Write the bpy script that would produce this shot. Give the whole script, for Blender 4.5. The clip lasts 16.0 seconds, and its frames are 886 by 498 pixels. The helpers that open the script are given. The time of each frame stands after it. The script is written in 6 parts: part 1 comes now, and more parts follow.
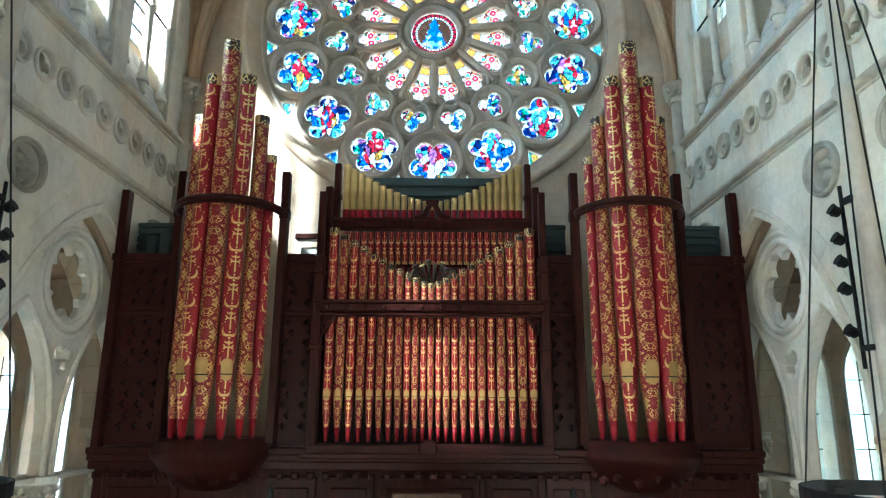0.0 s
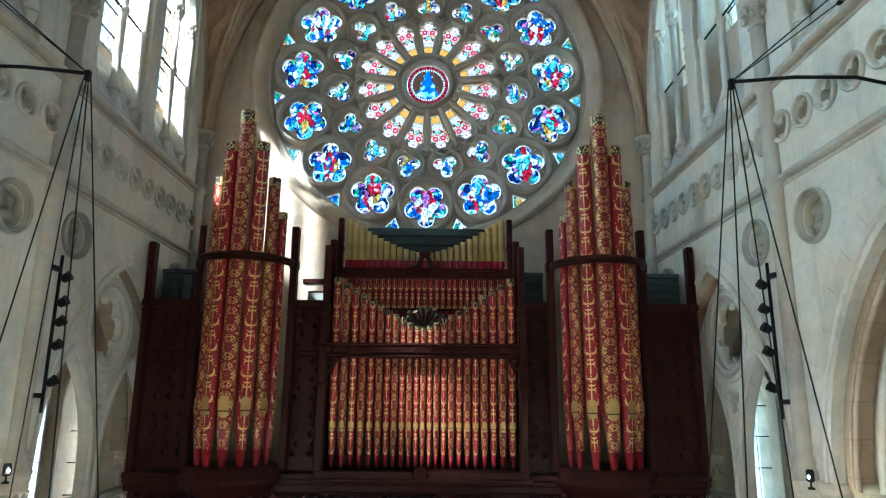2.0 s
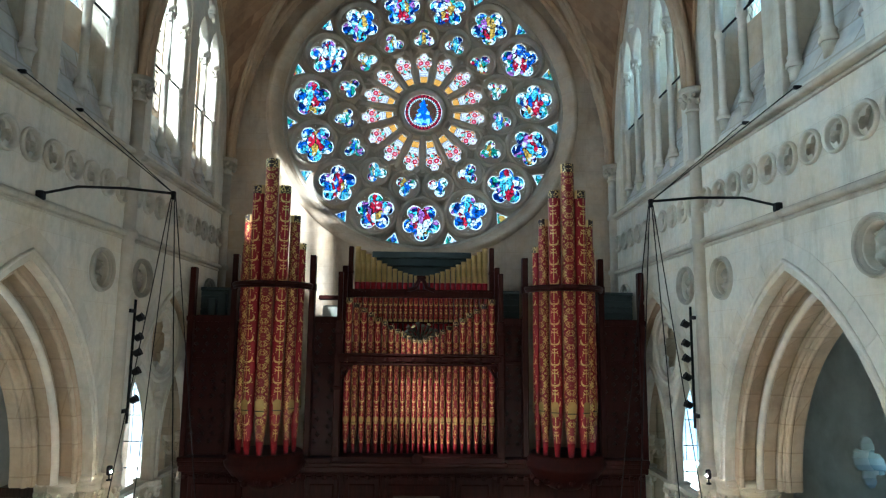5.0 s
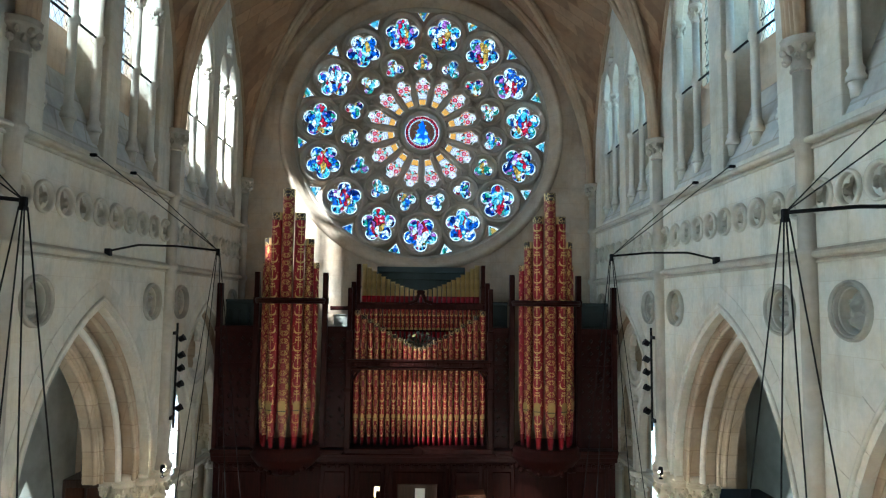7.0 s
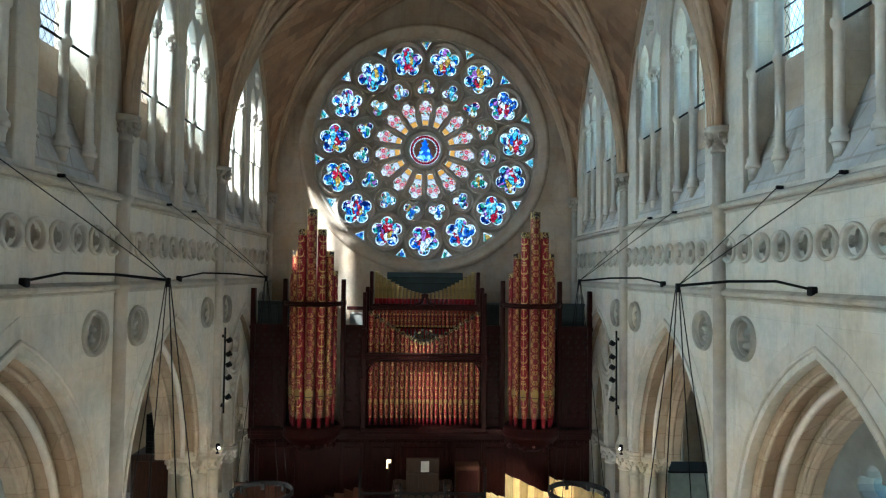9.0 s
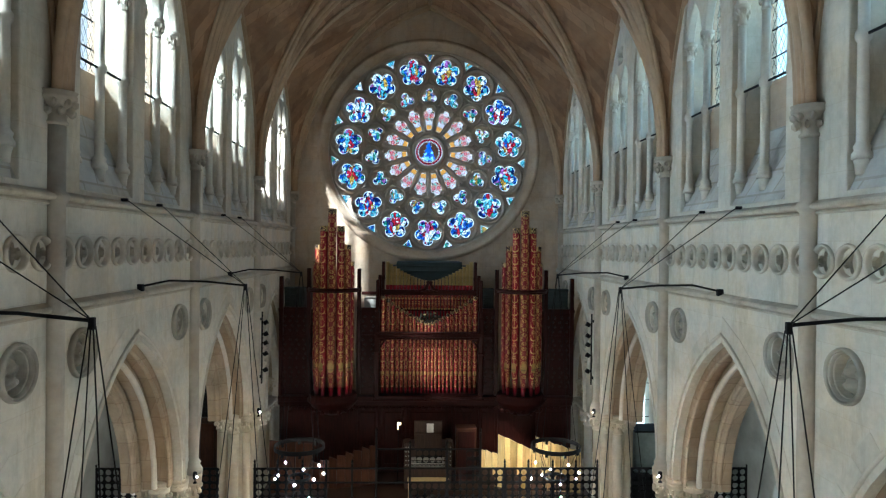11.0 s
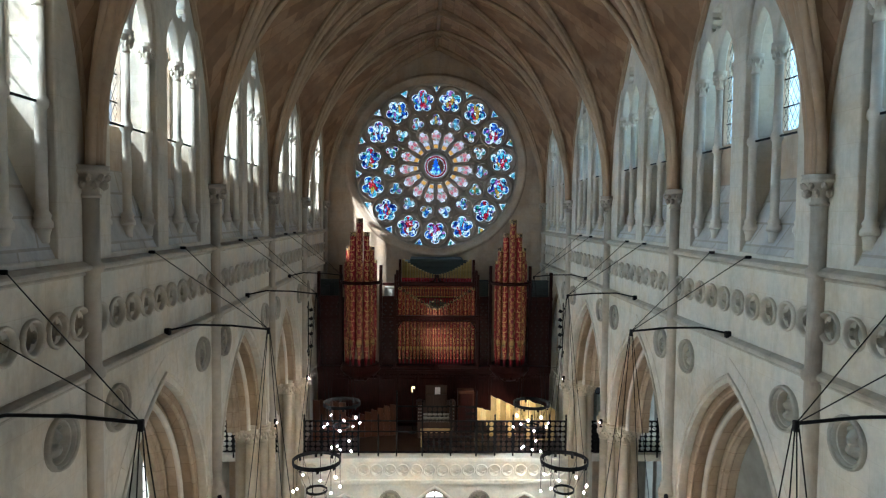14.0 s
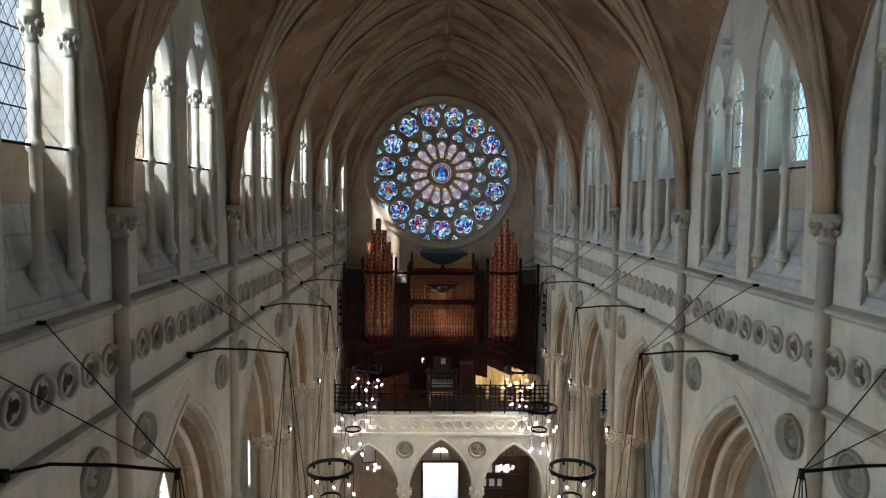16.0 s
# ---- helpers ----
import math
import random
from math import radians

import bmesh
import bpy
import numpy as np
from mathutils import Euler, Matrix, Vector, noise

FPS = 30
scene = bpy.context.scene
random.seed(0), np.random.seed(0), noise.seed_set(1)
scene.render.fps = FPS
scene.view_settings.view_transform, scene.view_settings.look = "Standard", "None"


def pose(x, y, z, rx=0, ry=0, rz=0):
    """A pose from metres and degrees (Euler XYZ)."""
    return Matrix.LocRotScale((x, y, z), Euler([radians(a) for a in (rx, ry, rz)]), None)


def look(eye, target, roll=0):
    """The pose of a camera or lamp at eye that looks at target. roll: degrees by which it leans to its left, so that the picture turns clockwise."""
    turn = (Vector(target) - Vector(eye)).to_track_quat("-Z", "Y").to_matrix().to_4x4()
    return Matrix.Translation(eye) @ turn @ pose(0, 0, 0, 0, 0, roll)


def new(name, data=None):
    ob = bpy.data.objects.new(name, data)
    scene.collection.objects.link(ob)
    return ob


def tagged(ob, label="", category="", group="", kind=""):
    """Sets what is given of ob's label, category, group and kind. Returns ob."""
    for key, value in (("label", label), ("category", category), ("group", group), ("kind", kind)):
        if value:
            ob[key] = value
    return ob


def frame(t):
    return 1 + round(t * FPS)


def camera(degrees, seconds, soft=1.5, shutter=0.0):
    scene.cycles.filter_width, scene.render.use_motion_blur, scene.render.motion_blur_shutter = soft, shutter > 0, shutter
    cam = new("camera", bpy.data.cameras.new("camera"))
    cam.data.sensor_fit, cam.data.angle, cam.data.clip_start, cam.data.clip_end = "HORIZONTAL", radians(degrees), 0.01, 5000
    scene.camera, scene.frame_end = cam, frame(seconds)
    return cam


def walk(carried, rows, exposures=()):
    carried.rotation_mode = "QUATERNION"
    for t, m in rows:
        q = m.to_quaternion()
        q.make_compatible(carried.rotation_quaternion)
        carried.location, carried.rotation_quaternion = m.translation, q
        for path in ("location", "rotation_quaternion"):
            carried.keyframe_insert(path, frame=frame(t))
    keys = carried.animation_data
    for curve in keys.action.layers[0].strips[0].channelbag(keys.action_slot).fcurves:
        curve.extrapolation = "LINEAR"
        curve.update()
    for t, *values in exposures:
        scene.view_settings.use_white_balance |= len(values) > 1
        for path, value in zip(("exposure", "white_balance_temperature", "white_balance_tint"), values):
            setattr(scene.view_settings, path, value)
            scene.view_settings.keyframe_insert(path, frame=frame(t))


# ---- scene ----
cam = camera(68.2, 16.0, 1.2)
METRES, EYE, TILT, LEAN, TURN = 23.0, 10.7, 0.0, 0.0, 0.0
ROWS = [
    (0.0, 0.0, 0.0, 0.0, -0.07, 13.67, -0.3),
    (0.5, 0.0013, -0.0136, 0.0075, -0.16, 13.47, -0.35),
    (1.0, 0.0014, -0.0292, 0.0147, -0.37, 13.26, -0.41),
    (1.5, 0.0017, -0.047, 0.0208, -0.53, 13.1, -0.44),
    (2.0, 0.0013, -0.0664, 0.0274, -0.7, 12.91, -0.48),
    (2.5, 0.0011, -0.0865, 0.0346, -0.83, 12.31, -0.53),
    (3.0, 0.0006, -0.1052, 0.0418, -1.02, 11.47, -0.58),
    (3.5, 0.0001, -0.1232, 0.05, -1.16, 10.58, -0.59),
    (4.0, -0.0008, -0.1414, 0.0588, -1.27, 9.72, -0.61),
    (6.5, -0.0042, -0.2366, 0.1117, -1.72, 5.52, -0.66),
    (7.0, -0.0054, -0.2611, 0.1239, -1.78, 4.77, -0.66),
    (7.5, -0.0073, -0.2888, 0.1356, -1.85, 4.1, -0.66),
    (8.0, -0.0094, -0.3184, 0.1454, -1.9, 3.43, -0.68),
    (8.5, -0.011, -0.3462, 0.1545, -1.93, 2.77, -0.67),
    (9.0, -0.0131, -0.3768, 0.1632, -1.96, 2.1, -0.67),
    (11.5, -0.0221, -0.5306, 0.1939, -1.94, -0.82, -0.62),
    (12.0, -0.0241, -0.5626, 0.2013, -1.94, -1.32, -0.63),
    (12.5, -0.0259, -0.5968, 0.2095, -1.91, -1.77, -0.62),
    (13.0, -0.0275, -0.6351, 0.2199, -1.83, -2.18, -0.62),
    (13.5, -0.029, -0.6787, 0.231, -1.74, -2.55, -0.61),
    (14.0, -0.0308, -0.7272, 0.2424, -1.65, -2.94, -0.6),
    (14.5, -0.0328, -0.7802, 0.2523, -1.57, -3.37, -0.59),
    (15.0, -0.0351, -0.8362, 0.2606, -1.51, -3.85, -0.59),
    (15.5, -0.0369, -0.8939, 0.2682, -1.41, -4.3, -0.59),
    (16.0, -0.0387, -0.9526, 0.2731, -1.28, -4.19, -0.58),
]
walk(cam, [(t, pose(0.23, 0, EYE, TILT, LEAN, TURN) @ pose(METRES * x, METRES * y, METRES * z, 90 + pitch, roll, yaw)) for t, x, y, z, yaw, pitch, roll in ROWS],
     [(0.0, 3.82, 5080, -4), (1.5, 3.40, 5080, -3), (3.5, 3.04, 5150, -1), (7.0, 2.94, 5250, 1), (9.0, 2.81, 5300, 2), (12.5, 2.68, 5420, 6), (14.5, 2.44, 5560, 9), (16.0, 2.18, 5720, 12)])

# ---------------------------------------------------------------- light
world = bpy.data.worlds.new("sky")
scene.world = world
world.use_nodes = True
sky = world.node_tree.nodes.new("ShaderNodeTexSky")
sky.sky_type = "NISHITA"
sky.sun_disc = False
sky.dust_density, sky.ozone_density = 5.0, 0.6
SUN_FROM = Vector((-1.0, -0.80, 1.32)).normalized()
sky.sun_elevation = math.asin(SUN_FROM.z)
sky.sun_rotation = math.atan2(SUN_FROM.x, SUN_FROM.y)
world.node_tree.links.new(sky.outputs[0], world.node_tree.nodes["Background"].inputs[0])
world.node_tree.nodes["Background"].inputs[1].default_value = 0.13


def area(name, m, sx, sy, watts, colour, spread=180):
    la = bpy.data.lights.new(name, "AREA")
    la.shape, la.size, la.size_y, la.energy, la.color = "RECTANGLE", sx, sy, watts, colour
    la.spread = radians(spread)
    ob = new(name, la)
    ob.matrix_world = m
    return ob


sun = bpy.data.lights.new("sun", "SUN")
sun.energy, sun.angle, sun.color = 5.0, radians(3.0), (1.0, 0.96, 0.89)
new("sun", sun).matrix_world = look(SUN_FROM * 60, (0, 0, 0))
# skylight in the openings: the clerestories, the aisle windows
area("skylight_south", look((-6.0, -5.4, 19.1), (0, -5.4, 17.6)), 28, 2.6, 740, (0.74, 0.90, 1.0), 98)
area("skylight_north", look((6.0, -3.8, 19.1), (0, -3.8, 17.6)), 31, 2.6, 70, (1.0, 0.94, 0.85))
area("skylight_aisle_south", look((-9.9, -8, 6.5), (0, -8, 5.5)), 39, 6, 250, (0.95, 0.98, 1.0))
area("skylight_aisle_north", look((9.9, -8, 6.5), (0, -8, 5.5)), 39, 6, 230, (0.85, 0.97, 1.0))

for s_, watts in ((-1, 100), (1, 190)):
    # the lit spotlights on the second pair of piers, turned to the gallery's front
    la = bpy.data.lights.new("pier_spot_light", "SPOT")
    la.energy, la.color, la.spot_size, la.spot_blend, la.shadow_soft_size = watts, (1.0, 0.88, 0.72), radians(54), 0.6, 0.04
    new("pier_spot_light", la).matrix_world = look((s_ * 4.42, 1.22, 10.52), (s_ * 0.9, 6.5, 5.9))

la = bpy.data.lights.new("board_spot_light", "SPOT")
la.energy, la.color, la.spot_size, la.spot_blend, la.shadow_soft_size = 110, (1.0, 0.80, 0.52), radians(48), 0.7, 0.04
new("board_spot_light", la).matrix_world = look((4.42, 6.2, 10.5), (2.7, 8.3, 8.5))

# ---------------------------------------------------------------- materials
def mat(name):
    m = bpy.data.materials.new(name)
    m.use_nodes = True
    nt = m.node_tree
    return m, nt, nt.nodes["Principled BSDF"]


def node(nt, kind, **kw):
    n = nt.nodes.new(kind)
    for k, v in kw.items():
        n.inputs[k].default_value = v
    return n


def ramp(nt, fac, stops, constant=False):
    r = nt.nodes.new("ShaderNodeValToRGB")
    e = r.color_ramp.elements
    while len(e) < len(stops):
        e.new(0.5)
    for el, (p, c) in zip(e, stops):
        el.position, el.color = p, (*c, 1)
    if constant:
        r.color_ramp.interpolation = "CONSTANT"
    nt.links.new(fac, r.inputs[0])
    return r.outputs[0]


def mixc(nt, fac, a, b, blend="MIX"):
    n = nt.nodes.new("ShaderNodeMix")
    n.data_type, n.blend_type = "RGBA", blend
    for sock, v in ((n.inputs[0], fac), (n.inputs[6], a), (n.inputs[7], b)):
        if hasattr(v, "is_output"):
            nt.links.new(v, sock)
        elif isinstance(v, (int, float)):
            sock.default_value = v
        else:
            sock.default_value = (*v, 1)
    return n.outputs[2]


def maths(nt, op, a, b=0.0):
    n = nt.nodes.new("ShaderNodeMath")
    n.operation = op
    for i, v in enumerate((a, b)):
        if hasattr(v, "is_output"):
            nt.links.new(v, n.inputs[i])
        else:
            n.inputs[i].default_value = v
    return n.outputs[0]


def bump(nt, bs, height, strength, distance=0.02):
    b = node(nt, "ShaderNodeBump", Strength=strength, Distance=distance)
    nt.links.new(height, b.inputs["Height"])
    nt.links.new(b.outputs[0], bs.inputs["Normal"])


def near(nt, vec, x, y, r):
    """1 inside a disc round x, y of the pane."""
    d = nt.nodes.new("ShaderNodeVectorMath")
    d.operation = "DISTANCE"
    nt.links.new(vec, d.inputs[0])
    d.inputs[1].default_value = (x, y, 0.0)
    return maths(nt, "LESS_THAN", d.outputs["Value"], r)


def noise_tex(nt, vec, scale, detail=6, rough=0.6):
    n = node(nt, "ShaderNodeTexNoise", Scale=scale, Detail=detail, Roughness=rough)
    if vec is not None:
        nt.links.new(vec, n.inputs["Vector"])
    return n.outputs[0]


def stone(name, dark, light, stain, joints=None, uv=False, mortar=0.012, island=False, depth=0.30, tone=(0.80, 0.77, 0.72)):
    """Limestone: broad stains, grain, ashlar courses as shallow joints."""
    m, nt, bs = mat(name)
    geo = nt.nodes.new("ShaderNodeNewGeometry")
    pos = geo.outputs["Position"]
    broad = noise_tex(nt, pos, 0.45, 5, 0.65)
    fine = noise_tex(nt, pos, 9.0, 8, 0.7)
    col = ramp(nt, broad, [(0.3, dark), (0.52, light), (0.75, tuple(0.5 * (p + q) for p, q in zip(dark, light)))])
    st = node(nt, "ShaderNodeMapping")
    st.inputs["Scale"].default_value = (1.6, 1.6, 0.35)
    nt.links.new(pos, st.inputs[0])
    runs = noise_tex(nt, st.outputs[0], 1.3, 7, 0.7)
    col = mixc(nt, ramp(nt, runs, [(0.52, (0, 0, 0)), (0.72, (0.55, 0.55, 0.55))]), col, stain)
    col = mixc(nt, 0.2, col, ramp(nt, fine, [(0.3, (0.35, 0.33, 0.3)), (0.65, (1, 1, 1))]), "MULTIPLY")
    if island:
        info = nt.nodes.new("ShaderNodeObjectInfo")
        col = mixc(nt, 0.32, col, ramp(nt, info.outputs["Random"], [(0, (0.72, 0.66, 0.58)), (1, (1, 1, 1))]), "MULTIPLY")
    patch = noise_tex(nt, pos, 1.5, 4, 0.6)
    col = mixc(nt, 0.7, col, ramp(nt, patch, [(0.36, (1.0, 0.93, 0.81)), (0.5, (0.97, 0.97, 0.96)), (0.64, (0.84, 0.90, 0.95))]), "MULTIPLY")
    height = fine
    if joints:
        br = node(nt, "ShaderNodeTexBrick", Scale=1.0)
        br.inputs["Mortar Size"].default_value = mortar
        br.inputs["Brick Width"].default_value, br.inputs["Row Height"].default_value = joints
        br.inputs["Color1"].default_value, br.inputs["Color2"].default_value = (1, 1, 1, 1), (*tone, 1)
        br.inputs["Mortar"].default_value = (0.62, 0.57, 0.5, 1)
        br.inputs["Mortar Smooth"].default_value = 0.3
        if uv:
            v = nt.nodes.new("ShaderNodeUVMap").outputs[0]
        else:
            sep = nt.nodes.new("ShaderNodeSeparateXYZ")
            nt.links.new(pos, sep.inputs[0])
            com = nt.nodes.new("ShaderNodeCombineXYZ")
            nt.links.new(maths(nt, "ADD", sep.outputs[0], sep.outputs[1]), com.inputs[0])
            nt.links.new(sep.outputs[2], com.inputs[1])
            v = com.outputs[0]
        nt.links.new(v, br.inputs["Vector"])
        col = mixc(nt, depth, col, br.outputs["Color"], "MULTIPLY")
        height = mixc(nt, 0.6, fine, br.outputs["Color"], "MULTIPLY")
    nt.links.new(col, bs.inputs["Base Color"])
    bs.inputs["Roughness"].default_value = 0.85
    bump(nt, bs, height, 0.16, 0.015)
    return m


WALL = stone("cream_limestone", (0.405, 0.358, 0.28), (0.575, 0.522, 0.425), (0.27, 0.24, 0.19), (0.9, 0.42), mortar=0.006, depth=0.26)
CARVED = stone("carved_limestone", (0.43, 0.39, 0.32), (0.58, 0.535, 0.45), (0.34, 0.31, 0.26))
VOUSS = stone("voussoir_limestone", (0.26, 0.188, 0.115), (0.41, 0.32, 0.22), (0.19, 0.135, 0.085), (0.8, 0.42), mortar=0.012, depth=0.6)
PIERST = stone("warm_pier_limestone", (0.35, 0.29, 0.21), (0.49, 0.42, 0.315), (0.26, 0.21, 0.15))
ROLLST = stone("pale_arch_roll", (0.44, 0.39, 0.31), (0.59, 0.53, 0.44), (0.34, 0.29, 0.23))
FACEST = stone("jointed_limestone", (0.40, 0.36, 0.29), (0.56, 0.51, 0.42), (0.33, 0.295, 0.24), island=True)
SILL = stone("grey_weathered_stone", (0.34, 0.33, 0.31), (0.52, 0.50, 0.46), (0.22, 0.21, 0.2), (0.8, 0.36), mortar=0.02, depth=0.75)
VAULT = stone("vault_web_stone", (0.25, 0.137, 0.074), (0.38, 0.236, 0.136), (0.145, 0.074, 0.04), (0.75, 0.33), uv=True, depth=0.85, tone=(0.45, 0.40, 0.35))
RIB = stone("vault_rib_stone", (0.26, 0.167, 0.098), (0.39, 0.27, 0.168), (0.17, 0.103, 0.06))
ROSEST = stone("rose_tracery_stone", (0.30, 0.255, 0.205), (0.45, 0.39, 0.32), (0.17, 0.135, 0.105))
WESTST = stone("brown_limestone", (0.325, 0.243, 0.172), (0.50, 0.395, 0.292), (0.205, 0.143, 0.096), (0.9, 0.42), mortar=0.008)
# darker stone tone in place of shade in the carved hollows
RELIEF = stone("shade_toned_carved_stone", (0.17, 0.15, 0.118), (0.37, 0.335, 0.27), (0.08, 0.068, 0.055))
SHAFTST = stone("purple_grey_shaft_stone", (0.25, 0.21, 0.165), (0.41, 0.36, 0.29), (0.14, 0.095, 0.075))
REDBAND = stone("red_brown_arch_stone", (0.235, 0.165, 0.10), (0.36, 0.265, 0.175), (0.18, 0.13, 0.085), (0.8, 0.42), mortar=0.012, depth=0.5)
STRINGST = stone("grey_string_stone", (0.29, 0.25, 0.19), (0.43, 0.38, 0.30), (0.17, 0.145, 0.11))
FRIEZEST = stone("weathered_frieze_stone", (0.35, 0.31, 0.245), (0.50, 0.45, 0.365), (0.23, 0.20, 0.155))
FLOOR = stone("floor_stone", (0.2, 0.17, 0.14), (0.34, 0.3, 0.25), (0.14, 0.12, 0.1), (0.6, 0.6))
PARAPET = stone("pale_limestone", (0.64, 0.59, 0.50), (0.80, 0.75, 0.65), (0.52, 0.47, 0.39))


def wood(name, a, b, rough=0.45, scale=1.0):
    m, nt, bs = mat(name)
    tc = nt.nodes.new("ShaderNodeTexCoord")
    mp = node(nt, "ShaderNodeMapping")
    mp.inputs["Scale"].default_value = (9 * scale, 9 * scale, 0.9 * scale)
    nt.links.new(tc.outputs["Object"], mp.inputs[0])
    grain = noise_tex(nt, mp.outputs[0], 3.0, 8, 0.65)
    big = noise_tex(nt, tc.outputs["Object"], 1.1, 4, 0.5)
    col = ramp(nt, grain, [(0.3, a), (0.7, b)])
    col = mixc(nt, 0.4, col, ramp(nt, big, [(0.35, (0.5, 0.5, 0.5)), (0.65, (1, 1, 1))]), "MULTIPLY")
    nt.links.new(col, bs.inputs["Base Color"])
    bs.inputs["Roughness"].default_value = rough
    bs.inputs["Specular IOR Level"].default_value = 0.2
    bump(nt, bs, grain, 0.2, 0.004)
    return m


CASE = wood("dark_red_mahogany", (0.014, 0.0042, 0.0034), (0.042, 0.0105, 0.008), 0.42)
DARKWOOD = wood("dark_oak", (0.03, 0.017, 0.010), (0.075, 0.04, 0.024), 0.5)
BROWN = wood("brown_oak", (0.042, 0.014, 0.006), (0.095, 0.033, 0.014), 0.5)
CASE.node_tree.nodes["Principled BSDF"].inputs["Specular IOR Level"].default_value = 0.07
PALE = wood("pale_varnished_pine", (0.66, 0.44, 0.16), (0.86, 0.64, 0.30), 0.4)


def plain(name, colour, rough=0.5, metal=0.0, vary=0.25, scale=6.0):
    m, nt, bs = mat(name)
    tc = nt.nodes.new("ShaderNodeTexCoord")
    n = noise_tex(nt, tc.outputs["Object"], scale, 6, 0.6)
    dark = tuple(c * (1 - vary) for c in colour)
    nt.links.new(ramp(nt, n, [(0.35, dark), (0.65, colour)]), bs.inputs["Base Color"])
    bs.inputs["Roughness"].default_value, bs.inputs["Metallic"].default_value = rough, metal
    bump(nt, bs, n, 0.12, 0.005)
    return m


IRON = plain("black_iron", (0.006, 0.006, 0.0065), 0.6, 0.0)
ROPE = plain("black_cable", (0.012, 0.012, 0.013), 0.7)
IRON.node_tree.nodes["Principled BSDF"].inputs["Specular IOR Level"].default_value = 0.12
ROPE.node_tree.nodes["Principled BSDF"].inputs["Specular IOR Level"].default_value = 0.12
GOLD = plain("gilding", (0.38, 0.235, 0.07), 0.4, 0.35)
BRASSP = plain("gilt_pipe_metal", (0.60, 0.46, 0.20), 0.3, 0.8)
REDP = plain("red_pipe_paint", (0.20, 0.004, 0.011), 0.42)
REDP.node_tree.nodes["Principled BSDF"].inputs["Specular IOR Level"].default_value = 0.2
# near-black: shade of pipe openings and case gaps as colour; also sharp keys
SLOT = plain("gap_shade_and_key_black", (0.01, 0.008, 0.007), 0.8)
BOXTEAL = plain("dark_blue_green_boards", (0.02, 0.035, 0.035), 0.7)
PLASTER = plain("grey_green_plaster", (0.31, 0.31, 0.27), 0.9, 0, 0.3, 1.2)
IVORY = plain("ivory_keys", (0.38, 0.35, 0.29), 0.35)
PAPER = plain("white_paper", (0.75, 0.73, 0.68), 0.8, 0, 0.1)


def pipe_paint(name, ground, motif, cover, reach=0.33, fine=4.6):
    """Stencilled damask in mirrored repeats: u runs round the pipe, v up it in metres."""
    m, nt, bs = mat(name)
    sep = nt.nodes.new("ShaderNodeSeparateXYZ")
    nt.links.new(nt.nodes.new("ShaderNodeUVMap").outputs[0], sep.inputs[0])
    u = maths(nt, "ABSOLUTE", maths(nt, "SUBTRACT", maths(nt, "FRACT", maths(nt, "MULTIPLY", sep.outputs[0], 2.0)), 0.5))
    v = maths(nt, "PINGPONG", sep.outputs[1], 0.22)
    com = nt.nodes.new("ShaderNodeCombineXYZ")
    nt.links.new(maths(nt, "MULTIPLY", u, 0.95), com.inputs[0])
    nt.links.new(maths(nt, "MULTIPLY", v, 2.6), com.inputs[1])
    n = node(nt, "ShaderNodeTexNoise", Scale=fine, Detail=0.6, Roughness=0.4, Distortion=1.5)
    nt.links.new(com.outputs[0], n.inputs["Vector"])
    # scroll lines where the field crosses its mean, in from the pipe's sides
    band = maths(nt, "ABSOLUTE", maths(nt, "SUBTRACT", n.outputs[0], 0.5))
    line = maths(nt, "LESS_THAN", band, cover)
    inside = maths(nt, "LESS_THAN", u, reach)
    stem = maths(nt, "LESS_THAN", u, 0.016)
    fac = maths(nt, "MAXIMUM", maths(nt, "MULTIPLY", line, inside), stem)
    nt.links.new(mixc(nt, fac, ground, motif), bs.inputs["Base Color"])
    gold_ground = ground[1] > 0.2
    metal = maths(nt, "MULTIPLY", maths(nt, "SUBTRACT", 1.0, fac) if gold_ground else fac, 0.55)
    nt.links.new(metal, bs.inputs["Metallic"])
    bs.inputs["Roughness"].default_value = 0.44
    bs.inputs["Specular IOR Level"].default_value = 0.30
    return m


